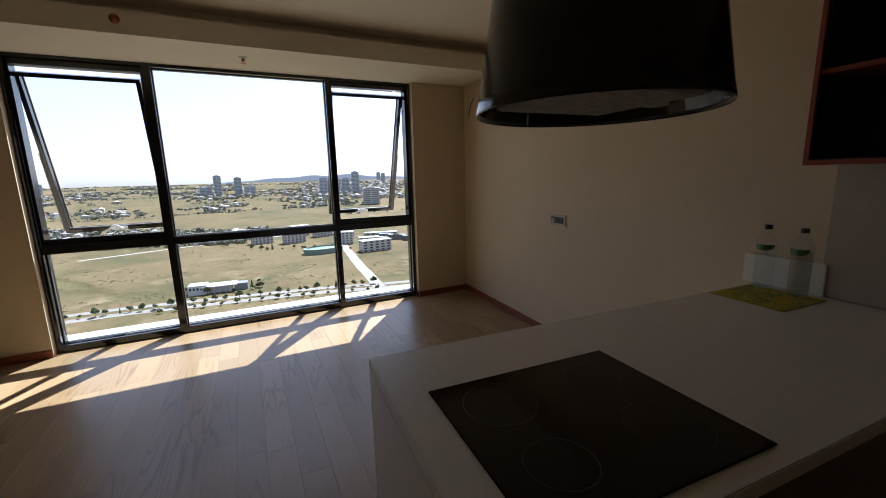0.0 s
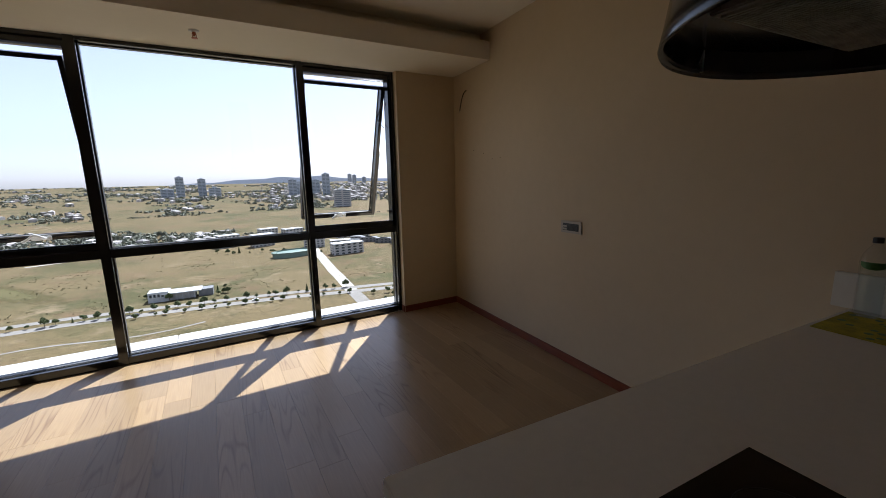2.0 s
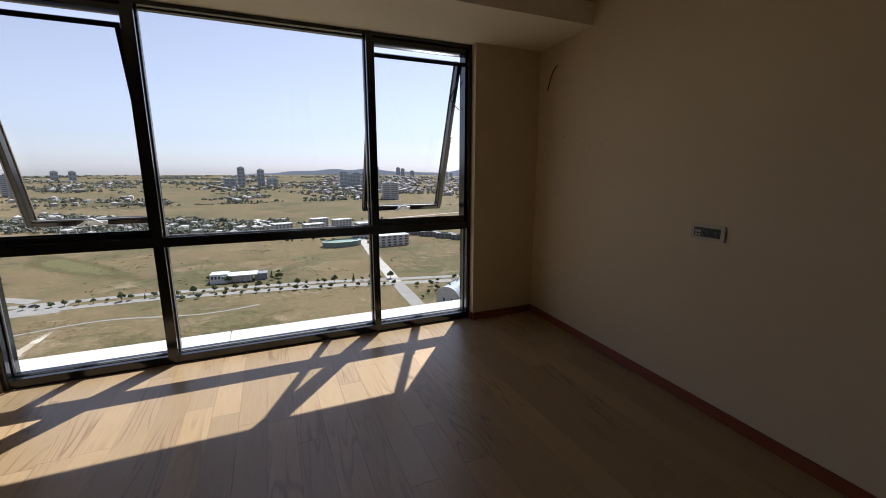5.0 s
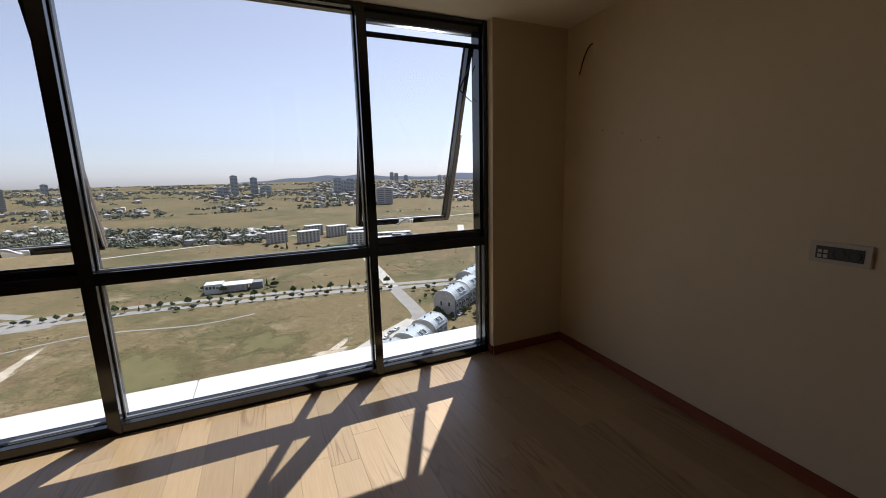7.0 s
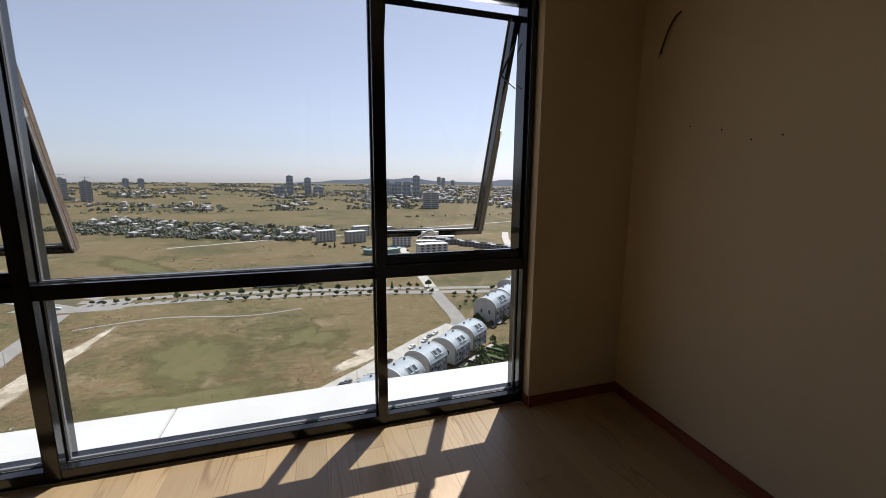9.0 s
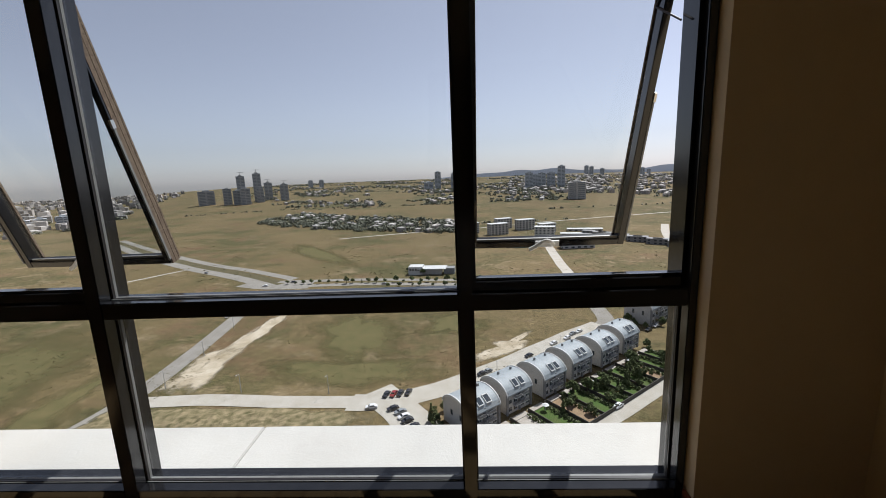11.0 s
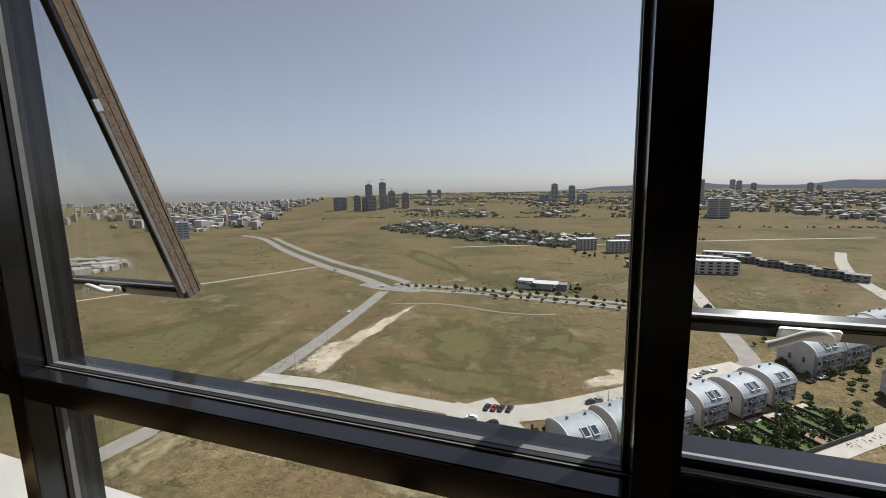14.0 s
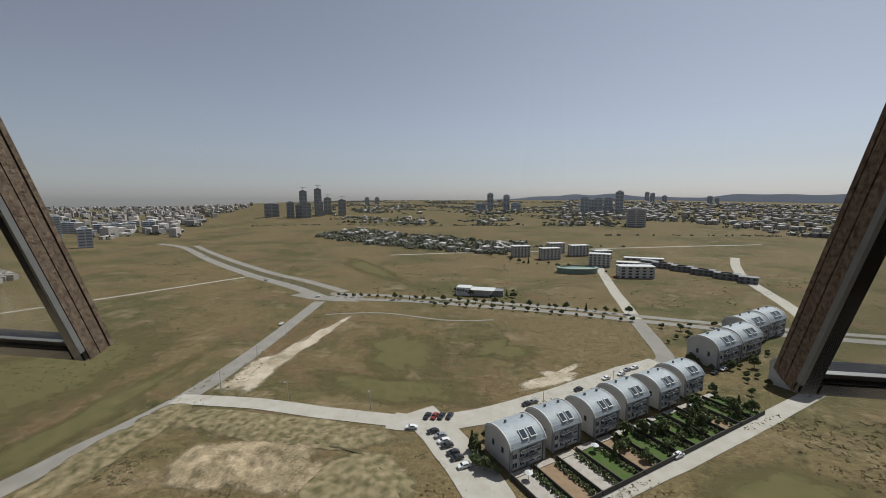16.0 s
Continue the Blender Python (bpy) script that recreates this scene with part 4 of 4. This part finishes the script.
NARROW = Matrix.Diagonal((0.90, 1, 1, 1))
first = terrace_house(pose(*row_at(0.8, 0), -80, 0, 0, ROW) @ NARROW)
for i in range(1, 6):
    copy_thing(first, pose(*row_at(0.8 + i * 17.7, (i % 2) * 1.0), -80 + 0.25 * i, 0, 0, ROW) @ NARROW)
for u, v in ((132, 11), (155, 12), (181, 20), (204, 21), (137, -22)):
    big = copy_thing(first, pose(*row_at(u, v), -80.3, 0, 0, ROW))
    big.scale = (1.3, 1.1, 1.3)
    tagged(big, "large pale terrace house with a curved grey metal roof", group="larger terrace houses")

# gardens behind the terrace
for i in range(6):
    for k in range(2):
        u = i * 17.7 + k * 8.6
        kind_g = (M_PAVE, M_EARTH, M_PAVE, M_LAWN, M_EARTH, M_LAWN, M_LAWN, M_LAWN, M_LAWN, M_EARTH, M_LAWN, M_LAWN)[i * 2 + k]
        g = thing("garden_plot", "narrow fenced garden plot behind a terrace house", "garden", "terrace gardens", kind="structure", m=pose(*row_at(u, 0), -80, 0, 0, ROW))
        box_part("lawn", (0.6, -19.5, 0.0), (7.6, -3.2, 0.22), kind_g, g)
        box_part("terrace", (0.4, -3.1, 0.0), (7.9, -0.9, 0.35), M_PAVE, g)
        box_part("path", (7.7, -19.5, 0.0), (8.4, -3.2, 0.26), M_PAVE, g)
        box_part("side_fence", (-0.05, -19.8, 0.0), (0.2, -1.8, 1.5), M_FENCE, g)
        box_part("end_fence", (-0.1, -20.1, 0.0), (8.6, -19.85, 1.7), M_FENCE, g)
        if (i * 2 + k) % 3 == 0:
            bm = bmesh.new()
            lathe(bm, [(1.3, 0.0), (0.3, 0.4), (0.01, 0.45)], 8, pose(4 + k, -5.2, 2.4))
            add_cyl(bm, (4 + k, -5.2, 0.2), (4 + k, -5.2, 2.5), 0.08, seg=8)
            part("parasol", bm, M_WHITE, g, "white garden parasol")


# ---- plants ----
def leaf_cloud(verts, faces, c, rx, rz, count, size):
    for _ in range(count):
        a, b = random.uniform(0, 2 * math.pi), math.acos(random.uniform(-0.8, 1))
        k = random.uniform(0.45, 1.0)
        p = Vector((c[0] + rx * k * math.sin(b) * math.cos(a), c[1] + rx * k * math.sin(b) * math.sin(a), c[2] + rz * k * math.cos(b)))
        s = size * random.uniform(0.6, 1.3)
        base = len(verts)
        e = Euler((random.uniform(0, 6), random.uniform(0, 6), random.uniform(0, 6))).to_matrix()
        for q in ((1, 0, -0.5), (-0.6, 0.85, -0.4), (-0.6, -0.85, -0.4), (0, 0, 0.9)):
            w = p + e @ (Vector(q) * s)
            verts.append(tuple(w))
        faces += [(base, base + 1, base + 3), (base + 1, base + 2, base + 3), (base + 2, base, base + 3), (base, base + 2, base + 1)]


def make_tree(height, spread, cone=False):
    t = thing("tree", "small dusty green street tree", "tree", "trees along streets and gardens")
    bm = bmesh.new()
    add_cyl(bm, (0, 0, 0), (0, 0, height * 0.55), height * 0.028, height * 0.014, 7)
    for k in range(4):
        a = k * 1.6 + 0.4
        add_cyl(bm, (0, 0, height * (0.28 + 0.06 * k)), (spread * 0.55 * math.cos(a), spread * 0.55 * math.sin(a), height * (0.52 + 0.06 * k)), height * 0.012, height * 0.005, 5)
    part("trunk", bm, M_BARK, t)
    verts, faces = [], []
    if cone:
        for k in range(7):
            f = k / 6
            leaf_cloud(verts, faces, (0, 0, height * (0.15 + 0.8 * f)), spread * (1 - 0.85 * f), height * 0.09, int(40 - 24 * f), 0.45)
    else:
        for k in range(6):
            a = k * 1.05 + random.uniform(-0.3, 0.3)
            rr = spread * (0.0 if k == 5 else random.uniform(0.4, 0.62))
            leaf_cloud(verts, faces, (rr * math.cos(a), rr * math.sin(a), height * random.uniform(0.52, 0.80)), spread * 0.5, height * 0.2, 40, 0.5)
    pydata("crown", verts, faces, M_LEAF, t)
    return t


TREES = [make_tree(5.0, 2.1), make_tree(6.5, 2.6), make_tree(4.2, 1.9), make_tree(7.5, 1.5, True)]
spots = []
for i in range(16):
    spots.append((-3 + i * 9 + random.uniform(-5, 5), 525 - i * 5.5 + random.uniform(-9, 9)))
for i in range(34):
    t = i / 33
    spots.append((-140 + 222 * t + random.uniform(-1.5, 1.5), 314 - 16 * t * t + random.uniform(-1.2, 1.2) - 2))
    if i % 2:
        spots.append((-60 + 140 * t + random.uniform(-2, 2), 298 - 20 * t * t + random.uniform(-2, 1)))
for i in range(26):
    u = i * 4.1 + random.uniform(-1, 1)
    spots.append(row_at(u, 17.6 + random.uniform(-0.6, 0.8)))
for i in range(10):
    spots.append(row_at(-4 + random.uniform(-2.5, 2), 1 + i * 1.5))
for i in range(46):
    spots.append(row_at(random.uniform(34, 104), random.uniform(-18.5, -3.5)))
for i in range(22):
    spots.append((90 + random.uniform(-2, 45), 225 + random.uniform(0, 48)))
for i in range(12):
    spots.append((-12 + random.uniform(-35, 25), 318 + random.uniform(10, 40)))
for i in range(30):
    spots.append(row_at(random.uniform(104, 180), random.uniform(-14, 26)))
for i, t in enumerate(TREES):
    t.matrix_world = pose(*spots[i], -80)
for i, (x, y) in enumerate(spots[4:]):
    s = random.uniform(0.45, 1.0)
    o = copy_thing(TREES[3 if 97 < i < 108 else (i * 7 + i // 3) % 4 if i % 5 == 0 else i % 3], pose(x, y, -80, 0, 0, random.uniform(0, 360)))
    o.scale = (s, s, s)

# hedges in the gardens: clipped, leafy
for i in range(12):
    verts, faces = [], []
    for k in range(8):
        leaf_cloud(verts, faces, (0, -18 + k * 1.9, 0.75), 1.15, 0.75, 22, 0.42)
    hdg = pydata("hedge", verts, faces, M_LEAF)
    hdg.matrix_world = pose(*row_at(i * 8.75 + 7.0, 0), -80, 0, 0, ROW)
    tagged(hdg, "dense dark green hedge between two gardens", "hedge", "garden hedges")

# scrub, stones and weeds over the fields
verts, faces = [], []
areas = [((-130, -10), (92, 134), 5000, 0.45), ((-125, 60), (146, 290), 6500, 0.34), ((-330, -155), (80, 380), 4500, 0.5), ((10, 230), (60, 165), 8000, 0.55),
         ((-20, 330), (320, 470), 2600, 0.7), ((-500, 0), (330, 620), 3000, 0.9), ((-136, -118), (92, 290), 700, 0.5), ((-125, -40), (118, 134), 1500, 0.4)]
for (x0, x1), (y0, y1), cnt, size in areas:
    for _ in range(cnt):
        x, y = random.uniform(x0, x1), random.uniform(y0, y1)
        if noise.noise((x * 0.022, y * 0.022, 5)) + 0.7 * noise.noise((x * 0.09, y * 0.09, 2)) < random.uniform(0.0, 0.35) or (x - 0.6) * RX + (y - 115.6) * RY > -6 and -21 < -(x - 0.6) * RY + (y - 115.6) * RX < 22 and x < 110:
            continue
        leaf_cloud(verts, faces, (x, y, terrain(x, y) + size * 0.3), size * random.uniform(0.3, 2.2), size * 0.18, 7, size * random.uniform(0.14, 0.42))
tagged(pydata("field_scrub", verts, faces, M_SCRUB), "scattered dry scrub and weeds over the fields", "scrub", kind="stuff")


# ---- buildings further off ----
def flat_block(x, y, w, d, floors, turn, mat=M_RENDER, roofmat=M_WHITE, label="pale five-storey apartment block with a white roof", bays=5, name="apartment_block"):
    h = floors * 3.0
    o = thing(name, label, "apartment block", "apartment blocks", m=pose(x, y, terrain(x, y) - 0.5, 0, 0, turn))
    box_part("wall", (-w / 2, -d / 2, 0), (w / 2, d / 2, h), mat, o)
    box_part("roof", (-w / 2 - 0.5, -d / 2 - 0.5, h), (w / 2 + 0.5, d / 2 + 0.5, h + 0.8), roofmat, o)
    for f in range(floors):
        for k in range(bays):
            x0 = -w / 2 + (k + 0.25) * w / bays
            box_part("window", (x0, -d / 2 - 0.12, f * 3.0 + 1.0), (x0 + 0.5 * w / bays, -d / 2 + 0.05, f * 3.0 + 2.6), M_PANE, o)
        for k in range(2):
            y0 = -d / 2 + (k + 0.3) * d / 2
            for sx in (-1, 1):
                box_part("window", (sx * w / 2 - 0.1, y0, f * 3.0 + 1.0), (sx * w / 2 + 0.1, y0 + 0.2 * d, f * 3.0 + 2.6), M_PANE, o)
    return o


for x, y, w, d, fl, tn in [(14, 572, 24, 13, 5, 20), (52, 553, 26, 13, 5, 20), (95, 592, 26, 13, 5, 20), (106, 505, 24, 12, 5, -15), (127, 438, 34, 13, 4, 4), (66, 615, 24, 12, 5, 20), (120, 560, 22, 12, 4, 20)]:
    flat_block(x, y, w, d, fl, tn)
gb = thing("green_hall", "low round-cornered hall with a pale green roof", "hall", m=pose(73, 458, -80, 0, 0, 8))
bm = bmesh.new()
lathe(bm, [(22, 0), (22, 4.5), (23, 4.6), (23, 5.6), (19, 6.2), (18.5, 4.8), (0.1, 4.8)], 20, Matrix.Diagonal((1, 0.55, 1, 1)))
part("wall", bm, M_GREENBLD, gb)
for i in range(10):
    xx, yy = 165 + (i % 5) * 13 + (i // 5) * 8, 520 - (i % 5) * 20 - (i // 5) * 16
    tagged(flat_block(xx, yy, 15, 9, 2, -30, M_DARKFAC, M_DARKFAC, "dark two-storey row house under construction", 3, "row_house"), category="house", group="dark row houses")
for x, y, w in ((150, 520, 40), (172, 560, 46)):
    tagged(flat_block(x, y, w, 11, 1, -12, M_RENDER, M_WHITE, "long low shed with a white roof", 6, "long_shed"), category="shed", group="white sheds")
wb = thing("white_villa", "white low building with a flat canopy roof beside the avenue", "building", m=pose(-24, 336, -80, 0, 0, -4))
box_part("wall", (-20, -5, 0), (-8, 6, 7), M_WHITE, wb)
box_part("wall", (-8, -3, 0), (8, 6, 4.5), M_RENDER, wb)
box_part("roof", (-12, -6, 5.0), (12, 7, 5.6), M_WHITE, wb)
box_part("annex", (10, -2, 0), (19, 7, 5), M_DARKFAC, wb, "dark annex")
for k in range(5):
    box_part("window", (-19 + k * 2.3, -5.15, 3.6), (-17.6 + k * 2.3, -4.95, 5.6), M_PANE, wb)
    box_part("column", (-7 + k * 3.6, -5.6, 0), (-6.6 + k * 3.6, -5.2, 5), M_WHITE, wb)


def tower(az, y, w, height, mat, label, crane=False, depth=None):
    x = az * y
    z = terrain(x, y) - 3
    o = thing("tower_block", label, "tower block", "distant tower blocks", m=pose(x, y, z, 0, 0, -math.degrees(math.atan(az))))
    d = depth or w * 0.8
    box_part("core", (-w / 2, -d / 2, 0), (w / 2, d / 2, height), mat, o)
    floors = max(4, int(height / 5))
    for f in range(floors):
        zz = (f + 0.4) * height / floors
        box_part("window_band", (-w / 2 + w * 0.07, -d / 2 - 0.5, zz), (-w * 0.05, -d / 2 + 0.2, zz + 2.4), M_TOWERWIN, o)
        box_part("window_band", (w * 0.05, -d / 2 - 0.5, zz), (w / 2 - w * 0.07, -d / 2 + 0.2, zz + 2.4), M_TOWERWIN, o)
    box_part("roof_house", (-w * 0.22, -d * 0.2, height), (w * 0.2, d * 0.25, height + 4), mat, o)
    if crane:
        bm = bmesh.new()
        add_box(bm, (-0.7, -0.7, height + 4), (0.7, 0.7, height + 15))
        add_box(bm, (-9, -0.6, height + 12), (13, 0.6, height + 13.2))
        part("crane", bm, M_CONC, o, "thin tower crane on the roof")
    return o


LC = "dark concrete tower under construction"
for az, y, w, h, cr in [(-0.640, 1400, 52, 52, False), (-0.585, 1345, 26, 58, False), (-0.547, 1400, 27, 96, True), (-0.505, 1430, 27, 102, True), (-0.538, 1320, 30, 56, False), (-0.478, 1480, 28, 66, True), (-0.4377, 1430, 28, 60, True), (-0.56, 1330, 24, 50, False), (-0.50, 1390, 24, 55, False)]:
    tower(az, y, w, h, M_CONC, LC, cr)
# these far towers get the haze from M_TOWER's pale colour
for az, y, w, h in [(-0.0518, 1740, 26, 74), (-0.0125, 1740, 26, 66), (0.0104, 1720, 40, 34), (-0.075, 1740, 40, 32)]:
    tower(az, y, w, h, M_TOWER, "grey residential tower, haze painted into its colour")
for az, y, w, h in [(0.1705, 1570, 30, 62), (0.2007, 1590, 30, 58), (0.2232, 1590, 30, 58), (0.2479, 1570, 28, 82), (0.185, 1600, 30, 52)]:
    tower(az, y, w, h, M_TOWER, "grey residential tower, haze painted into its colour")
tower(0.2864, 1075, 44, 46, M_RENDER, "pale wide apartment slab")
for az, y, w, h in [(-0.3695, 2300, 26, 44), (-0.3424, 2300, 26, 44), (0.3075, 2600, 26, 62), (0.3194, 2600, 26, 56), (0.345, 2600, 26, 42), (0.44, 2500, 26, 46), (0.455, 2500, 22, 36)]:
    tower(az, y, w, h, M_TOWER, "tower far off, paled by haze in its colour")
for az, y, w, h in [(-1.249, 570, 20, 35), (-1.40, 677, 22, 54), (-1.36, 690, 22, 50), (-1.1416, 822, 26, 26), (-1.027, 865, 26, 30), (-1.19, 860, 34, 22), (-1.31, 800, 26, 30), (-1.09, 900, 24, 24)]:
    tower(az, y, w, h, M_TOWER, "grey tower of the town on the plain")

# far town: houses and trees in their hundreds
hv, hf, tv, tf = [], [], [], []


def far_box(x, y, w, d, h):
    z = terrain(x, y) - 1.5
    b = len(hv)
    a = random.uniform(0, 3)
    for sx, sy, sz in ((-1, -1, 0), (1, -1, 0), (1, 1, 0), (-1, 1, 0), (-1, -1, 1), (1, -1, 1), (1, 1, 1), (-1, 1, 1)):
        px, py = sx * w / 2, sy * d / 2
        hv.append((x + px * math.cos(a) - py * math.sin(a), y + px * math.sin(a) + py * math.cos(a), z + sz * (h + 1.5)))
    hv.append((x, y, z + h + 1.5 + random.uniform(0, 3)))
    hf.extend([(b, b + 1, b + 5, b + 4), (b + 1, b + 2, b + 6, b + 5), (b + 2, b + 3, b + 7, b + 6), (b + 3, b, b + 4, b + 7)])
    hf.extend([(b + 4 + i, b + 4 + (i + 1) % 4, b + 8) for i in range(4)])


# the town on the right-hand slope, the village, the ridge, the town on the plain
for _ in range(1500):
    y = random.uniform(830, 2600)
    az = random.uniform(0.30, 1.25) if random.random() < 0.8 else random.uniform(0.12, 0.35)
    if az < 0.3 and y < 1250 or y < 830 + 420 * (1 - smooth_step(0.28, 0.75, az)):
        continue
    x = az * y
    far_box(x, y, random.uniform(9, 20), random.uniform(8, 14), random.uniform(5, 11))
    for _k in range(2):
        xx, yy = x + random.uniform(-28, 28), y + random.uniform(-28, 28)
        leaf_cloud(tv, tf, (xx, yy, terrain(xx, yy) + 3), random.uniform(3, 8), 3.5, 6, 3.2)
for _ in range(520):
    t, q = random.random(), random.uniform(-1, 1)
    x, y = -390 + 400 * t + q * 24, 860 - 210 * t + q * 70 - 20 * math.sin(t * 3)
    if random.random() < 0.14:
        far_box(x, y, random.uniform(8, 14), random.uniform(7, 11), random.uniform(4, 7))
    for _k in range(2):
        leaf_cloud(tv, tf, (x + random.uniform(-9, 9), y + random.uniform(-9, 9), terrain(x, y) + 2.5), random.uniform(3, 6), 3.2, 6, 2.4)
for _ in range(1300):
    y = random.uniform(1050, 2950)
    az = random.uniform(-0.5, 0.25)
    if noise.noise((az * 9, y * 0.004, 1)) < 0.02:
        continue
    x = az * y
    if random.random() < 0.5:
        far_box(x, y, random.uniform(8, 16), 10, random.uniform(4, 8))
    for _k in range(3):
        xx = x + random.uniform(-60, 60)
        leaf_cloud(tv, tf, (xx, y + random.uniform(-12, 12), terrain(xx, y) + 2), random.uniform(5, 10), 3.5, 6, 3.5)
for _ in range(800):
    y = random.uniform(700, 3200)
    az = -0.70 - abs(random.gauss(0, 0.5))
    if az < -1.9 or y < 760 and az > -1.15 or y < 700 + 1500 * (1 - smooth_step(-1.05, -0.70, -az - 1.75)) * smooth_step(-1.0, -0.7, az):
        continue
    far_box(az * y, y, random.uniform(10, 26), random.uniform(10, 18), random.uniform(6, 24))
    if random.random() < 0.6:
        leaf_cloud(tv, tf, (az * y + 15, y - 10, terrain(az * y, y) + 3), random.uniform(5, 10), 4, 6, 4)
for _ in range(60):
    xx, yy = -560 + random.uniform(-60, 60), 300 + random.uniform(-40, 40)
    far_box(xx, yy, random.uniform(8, 24), random.uniform(6, 10), random.uniform(3, 7))
for k in range(26):
    y, az0, ln = random.uniform(640, 2400), random.uniform(-0.45, 0.6), random.uniform(60, 260)
    for _k in range(int(ln / 6)):
        xx = az0 * y + random.uniform(-ln, ln)
        yy = y + 0.12 * (xx - az0 * y) + random.uniform(-6, 6)
        leaf_cloud(tv, tf, (xx, yy, terrain(xx, yy) + 1), random.uniform(2, 6), 2.0, 5, 1.8)
tagged(pydata("far_town_houses", hv, hf, M_FARROOF), "hundreds of small houses of the far town", "houses", kind="stuff")
tagged(pydata("far_woods", tv, tf, M_FARTREE), "tree belts between the far houses, greyed by painted haze", "trees", kind="stuff")


# ---- cars ----
def make_car(paint, label):
    c = thing("parked_car", label, "car", "parked cars")
    bm = bmesh.new()
    prof = [(-2.1, 0.35), (-2.15, 0.75), (-1.7, 0.92), (-1.15, 0.98), (-0.6, 1.42), (0.9, 1.45), (1.6, 1.0), (2.05, 0.92), (2.15, 0.6), (2.1, 0.35)]
    a = [bm.verts.new((x, -0.85 if z < 1.1 else -0.68, z)) for x, z in prof]
    b = [bm.verts.new((x, 0.85 if z < 1.1 else 0.68, z)) for x, z in prof]
    bm.faces.new(a)
    bm.faces.new(b[::-1])
    for i in range(len(prof)):
        j = (i + 1) % len(prof)
        bm.faces.new((a[i], a[j], b[j], b[i]))
    part("body", bm, paint, c)
    bm = bmesh.new()
    v = [bm.verts.new(p) for p in ((-1.12, -0.7, 1.03), (-1.12, 0.7, 1.03), (-0.66, 0.62, 1.41), (-0.66, -0.62, 1.41))]
    bm.faces.new(v)
    bmesh.ops.solidify(bm, geom=bm.faces[:], thickness=-0.03)
    part("windscreen", bm, M_PANE, c)
    for sy in (-1, 1):
        bm = bmesh.new()
        add_box(bm, (-0.55, sy * 0.79 - 0.05, 1.03), (1.1, sy * 0.79 + 0.03, 1.34))
        part("side_window", bm, M_PANE, c)
        for x in (-1.35, 1.3):
            bm = bmesh.new()
            add_cyl(bm, (x, sy * 0.70, 0.32), (x, sy * 0.88, 0.32), 0.32, seg=14)
            wh = part("wheel", bm, M_TYRE, c)
            bm = bmesh.new()
            add_cyl(bm, (x, sy * 0.87, 0.32), (x, sy * 0.90, 0.32), 0.19, seg=10)
            part("rim", bm, M_STEEL, wh)
    return c


car_kinds = [make_car(p, l) for p, l in zip(CAR_PAINTS, ("white parked saloon car", "black parked saloon car", "grey parked saloon car", "dark red parked saloon car"))]
car_spots = [(-33, 133.7, 10, 0), (-29, 142, 75, 1), (-26.3, 142.3, 75, 3), (-23.8, 142.7, 75, 1), (-20.8, 143.3, 75, 1), (-25, 132.5, 30, 1), (-22.0, 130.4, 30, 2), (-20.4, 127.6, 30, 0),
             (-18.9, 125.3, 30, 1), (-16.4, 121.9, 30, 1), (-14.8, 119.6, 30, 1), (-12.2, 116.2, 30, 0), (53.9, 132.2, 36, 0), (8, 157, 38, 1), (10.5, 159, 38, 2), (44, 186, 38, 0), (52, 192, 38, 0), (56, 197, 38, 2), (60, 200, 38, 0),
             (-157, 308, 20, 0), (-138, 318, 5, 1), (-60, 305, -4, 2), (-48, 304.5, -4, 1), (20, 297, -8, 0), (-146, 236, 98, 0), (-240, 362, 145, 2), (95, 200, 38, 1), (101, 205, 38, 0), (70, 176, 38, 2), (30, 173, 38, 1)]
used = set()
for x, y, tn, k in car_spots:
    mm = pose(x, y, -79.8, 0, 0, tn)
    if k in used:
        copy_thing(car_kinds[k], mm)
    else:
        car_kinds[k].matrix_world = mm
        used.add(k)

# street lamps along the cross street
lamp = thing("street_lamp", "thin grey street lamp beside the street", "street lamp", "street lamps")
bm = bmesh.new()
add_cyl(bm, (0, 0, 0), (0, 0, 8), 0.14, 0.08, 8)
part("pole", bm, M_CONC, lamp)
bm = bmesh.new()
add_cyl(bm, (0, 0, 7.95), (1.6, 0, 8.3), 0.07, 0.05, 8)
add_box(bm, (1.4, -0.15, 8.2), (2.2, 0.15, 8.4))
part("lamp_head", bm, M_CONC, lamp)
for i, (x, y) in enumerate([(-52, 144), (-88, 146), (-122, 150), (-125, 180), (-130, 215), (14, 154), (45, 178)]):
    mm = pose(x, y, -80, 0, 0, 270)
    if i == 0:
        lamp.matrix_world = mm
    else:
        copy_thing(lamp, mm)

# ---- oak planks, laid towards the window ----
floor = thing("floor", "oak plank floor with visible grain, semi-matt", "floor", kind="structure")
rng = random.Random(4)
P_W, P_L = 0.15, 1.25
meshes = {}
x, col = X_WEST, 0
while x < 2.95:
    y = Y_SOUTH - rng.uniform(0, P_L)
    while y < 4.30:
        a, b = max(y, Y_SOUTH), min(y + P_L, 4.262)
        if b - a > 0.05:
            ln = round(b - a, 3)
            if ln not in meshes:
                bm = bmesh.new()
                add_box(bm, (0.0003, 0.0003, -0.012), (P_W - 0.0003, ln - 0.0003, 0.0))
                es = [e for e in bm.edges if all(v.co.z > -0.001 for v in e.verts)]
                bmesh.ops.bevel(bm, geom=es, offset=0.0006, segments=1, affect='EDGES')
                me = bpy.data.meshes.new("plank")
                bm.to_mesh(me)
                bm.free()
                me.materials.append(M_OAK)
                meshes[ln] = me
            pl = new("plank", meshes[ln])
            pl.location = (x, a, 0)
            pl.parent = floor
        y += P_L
    x += P_W
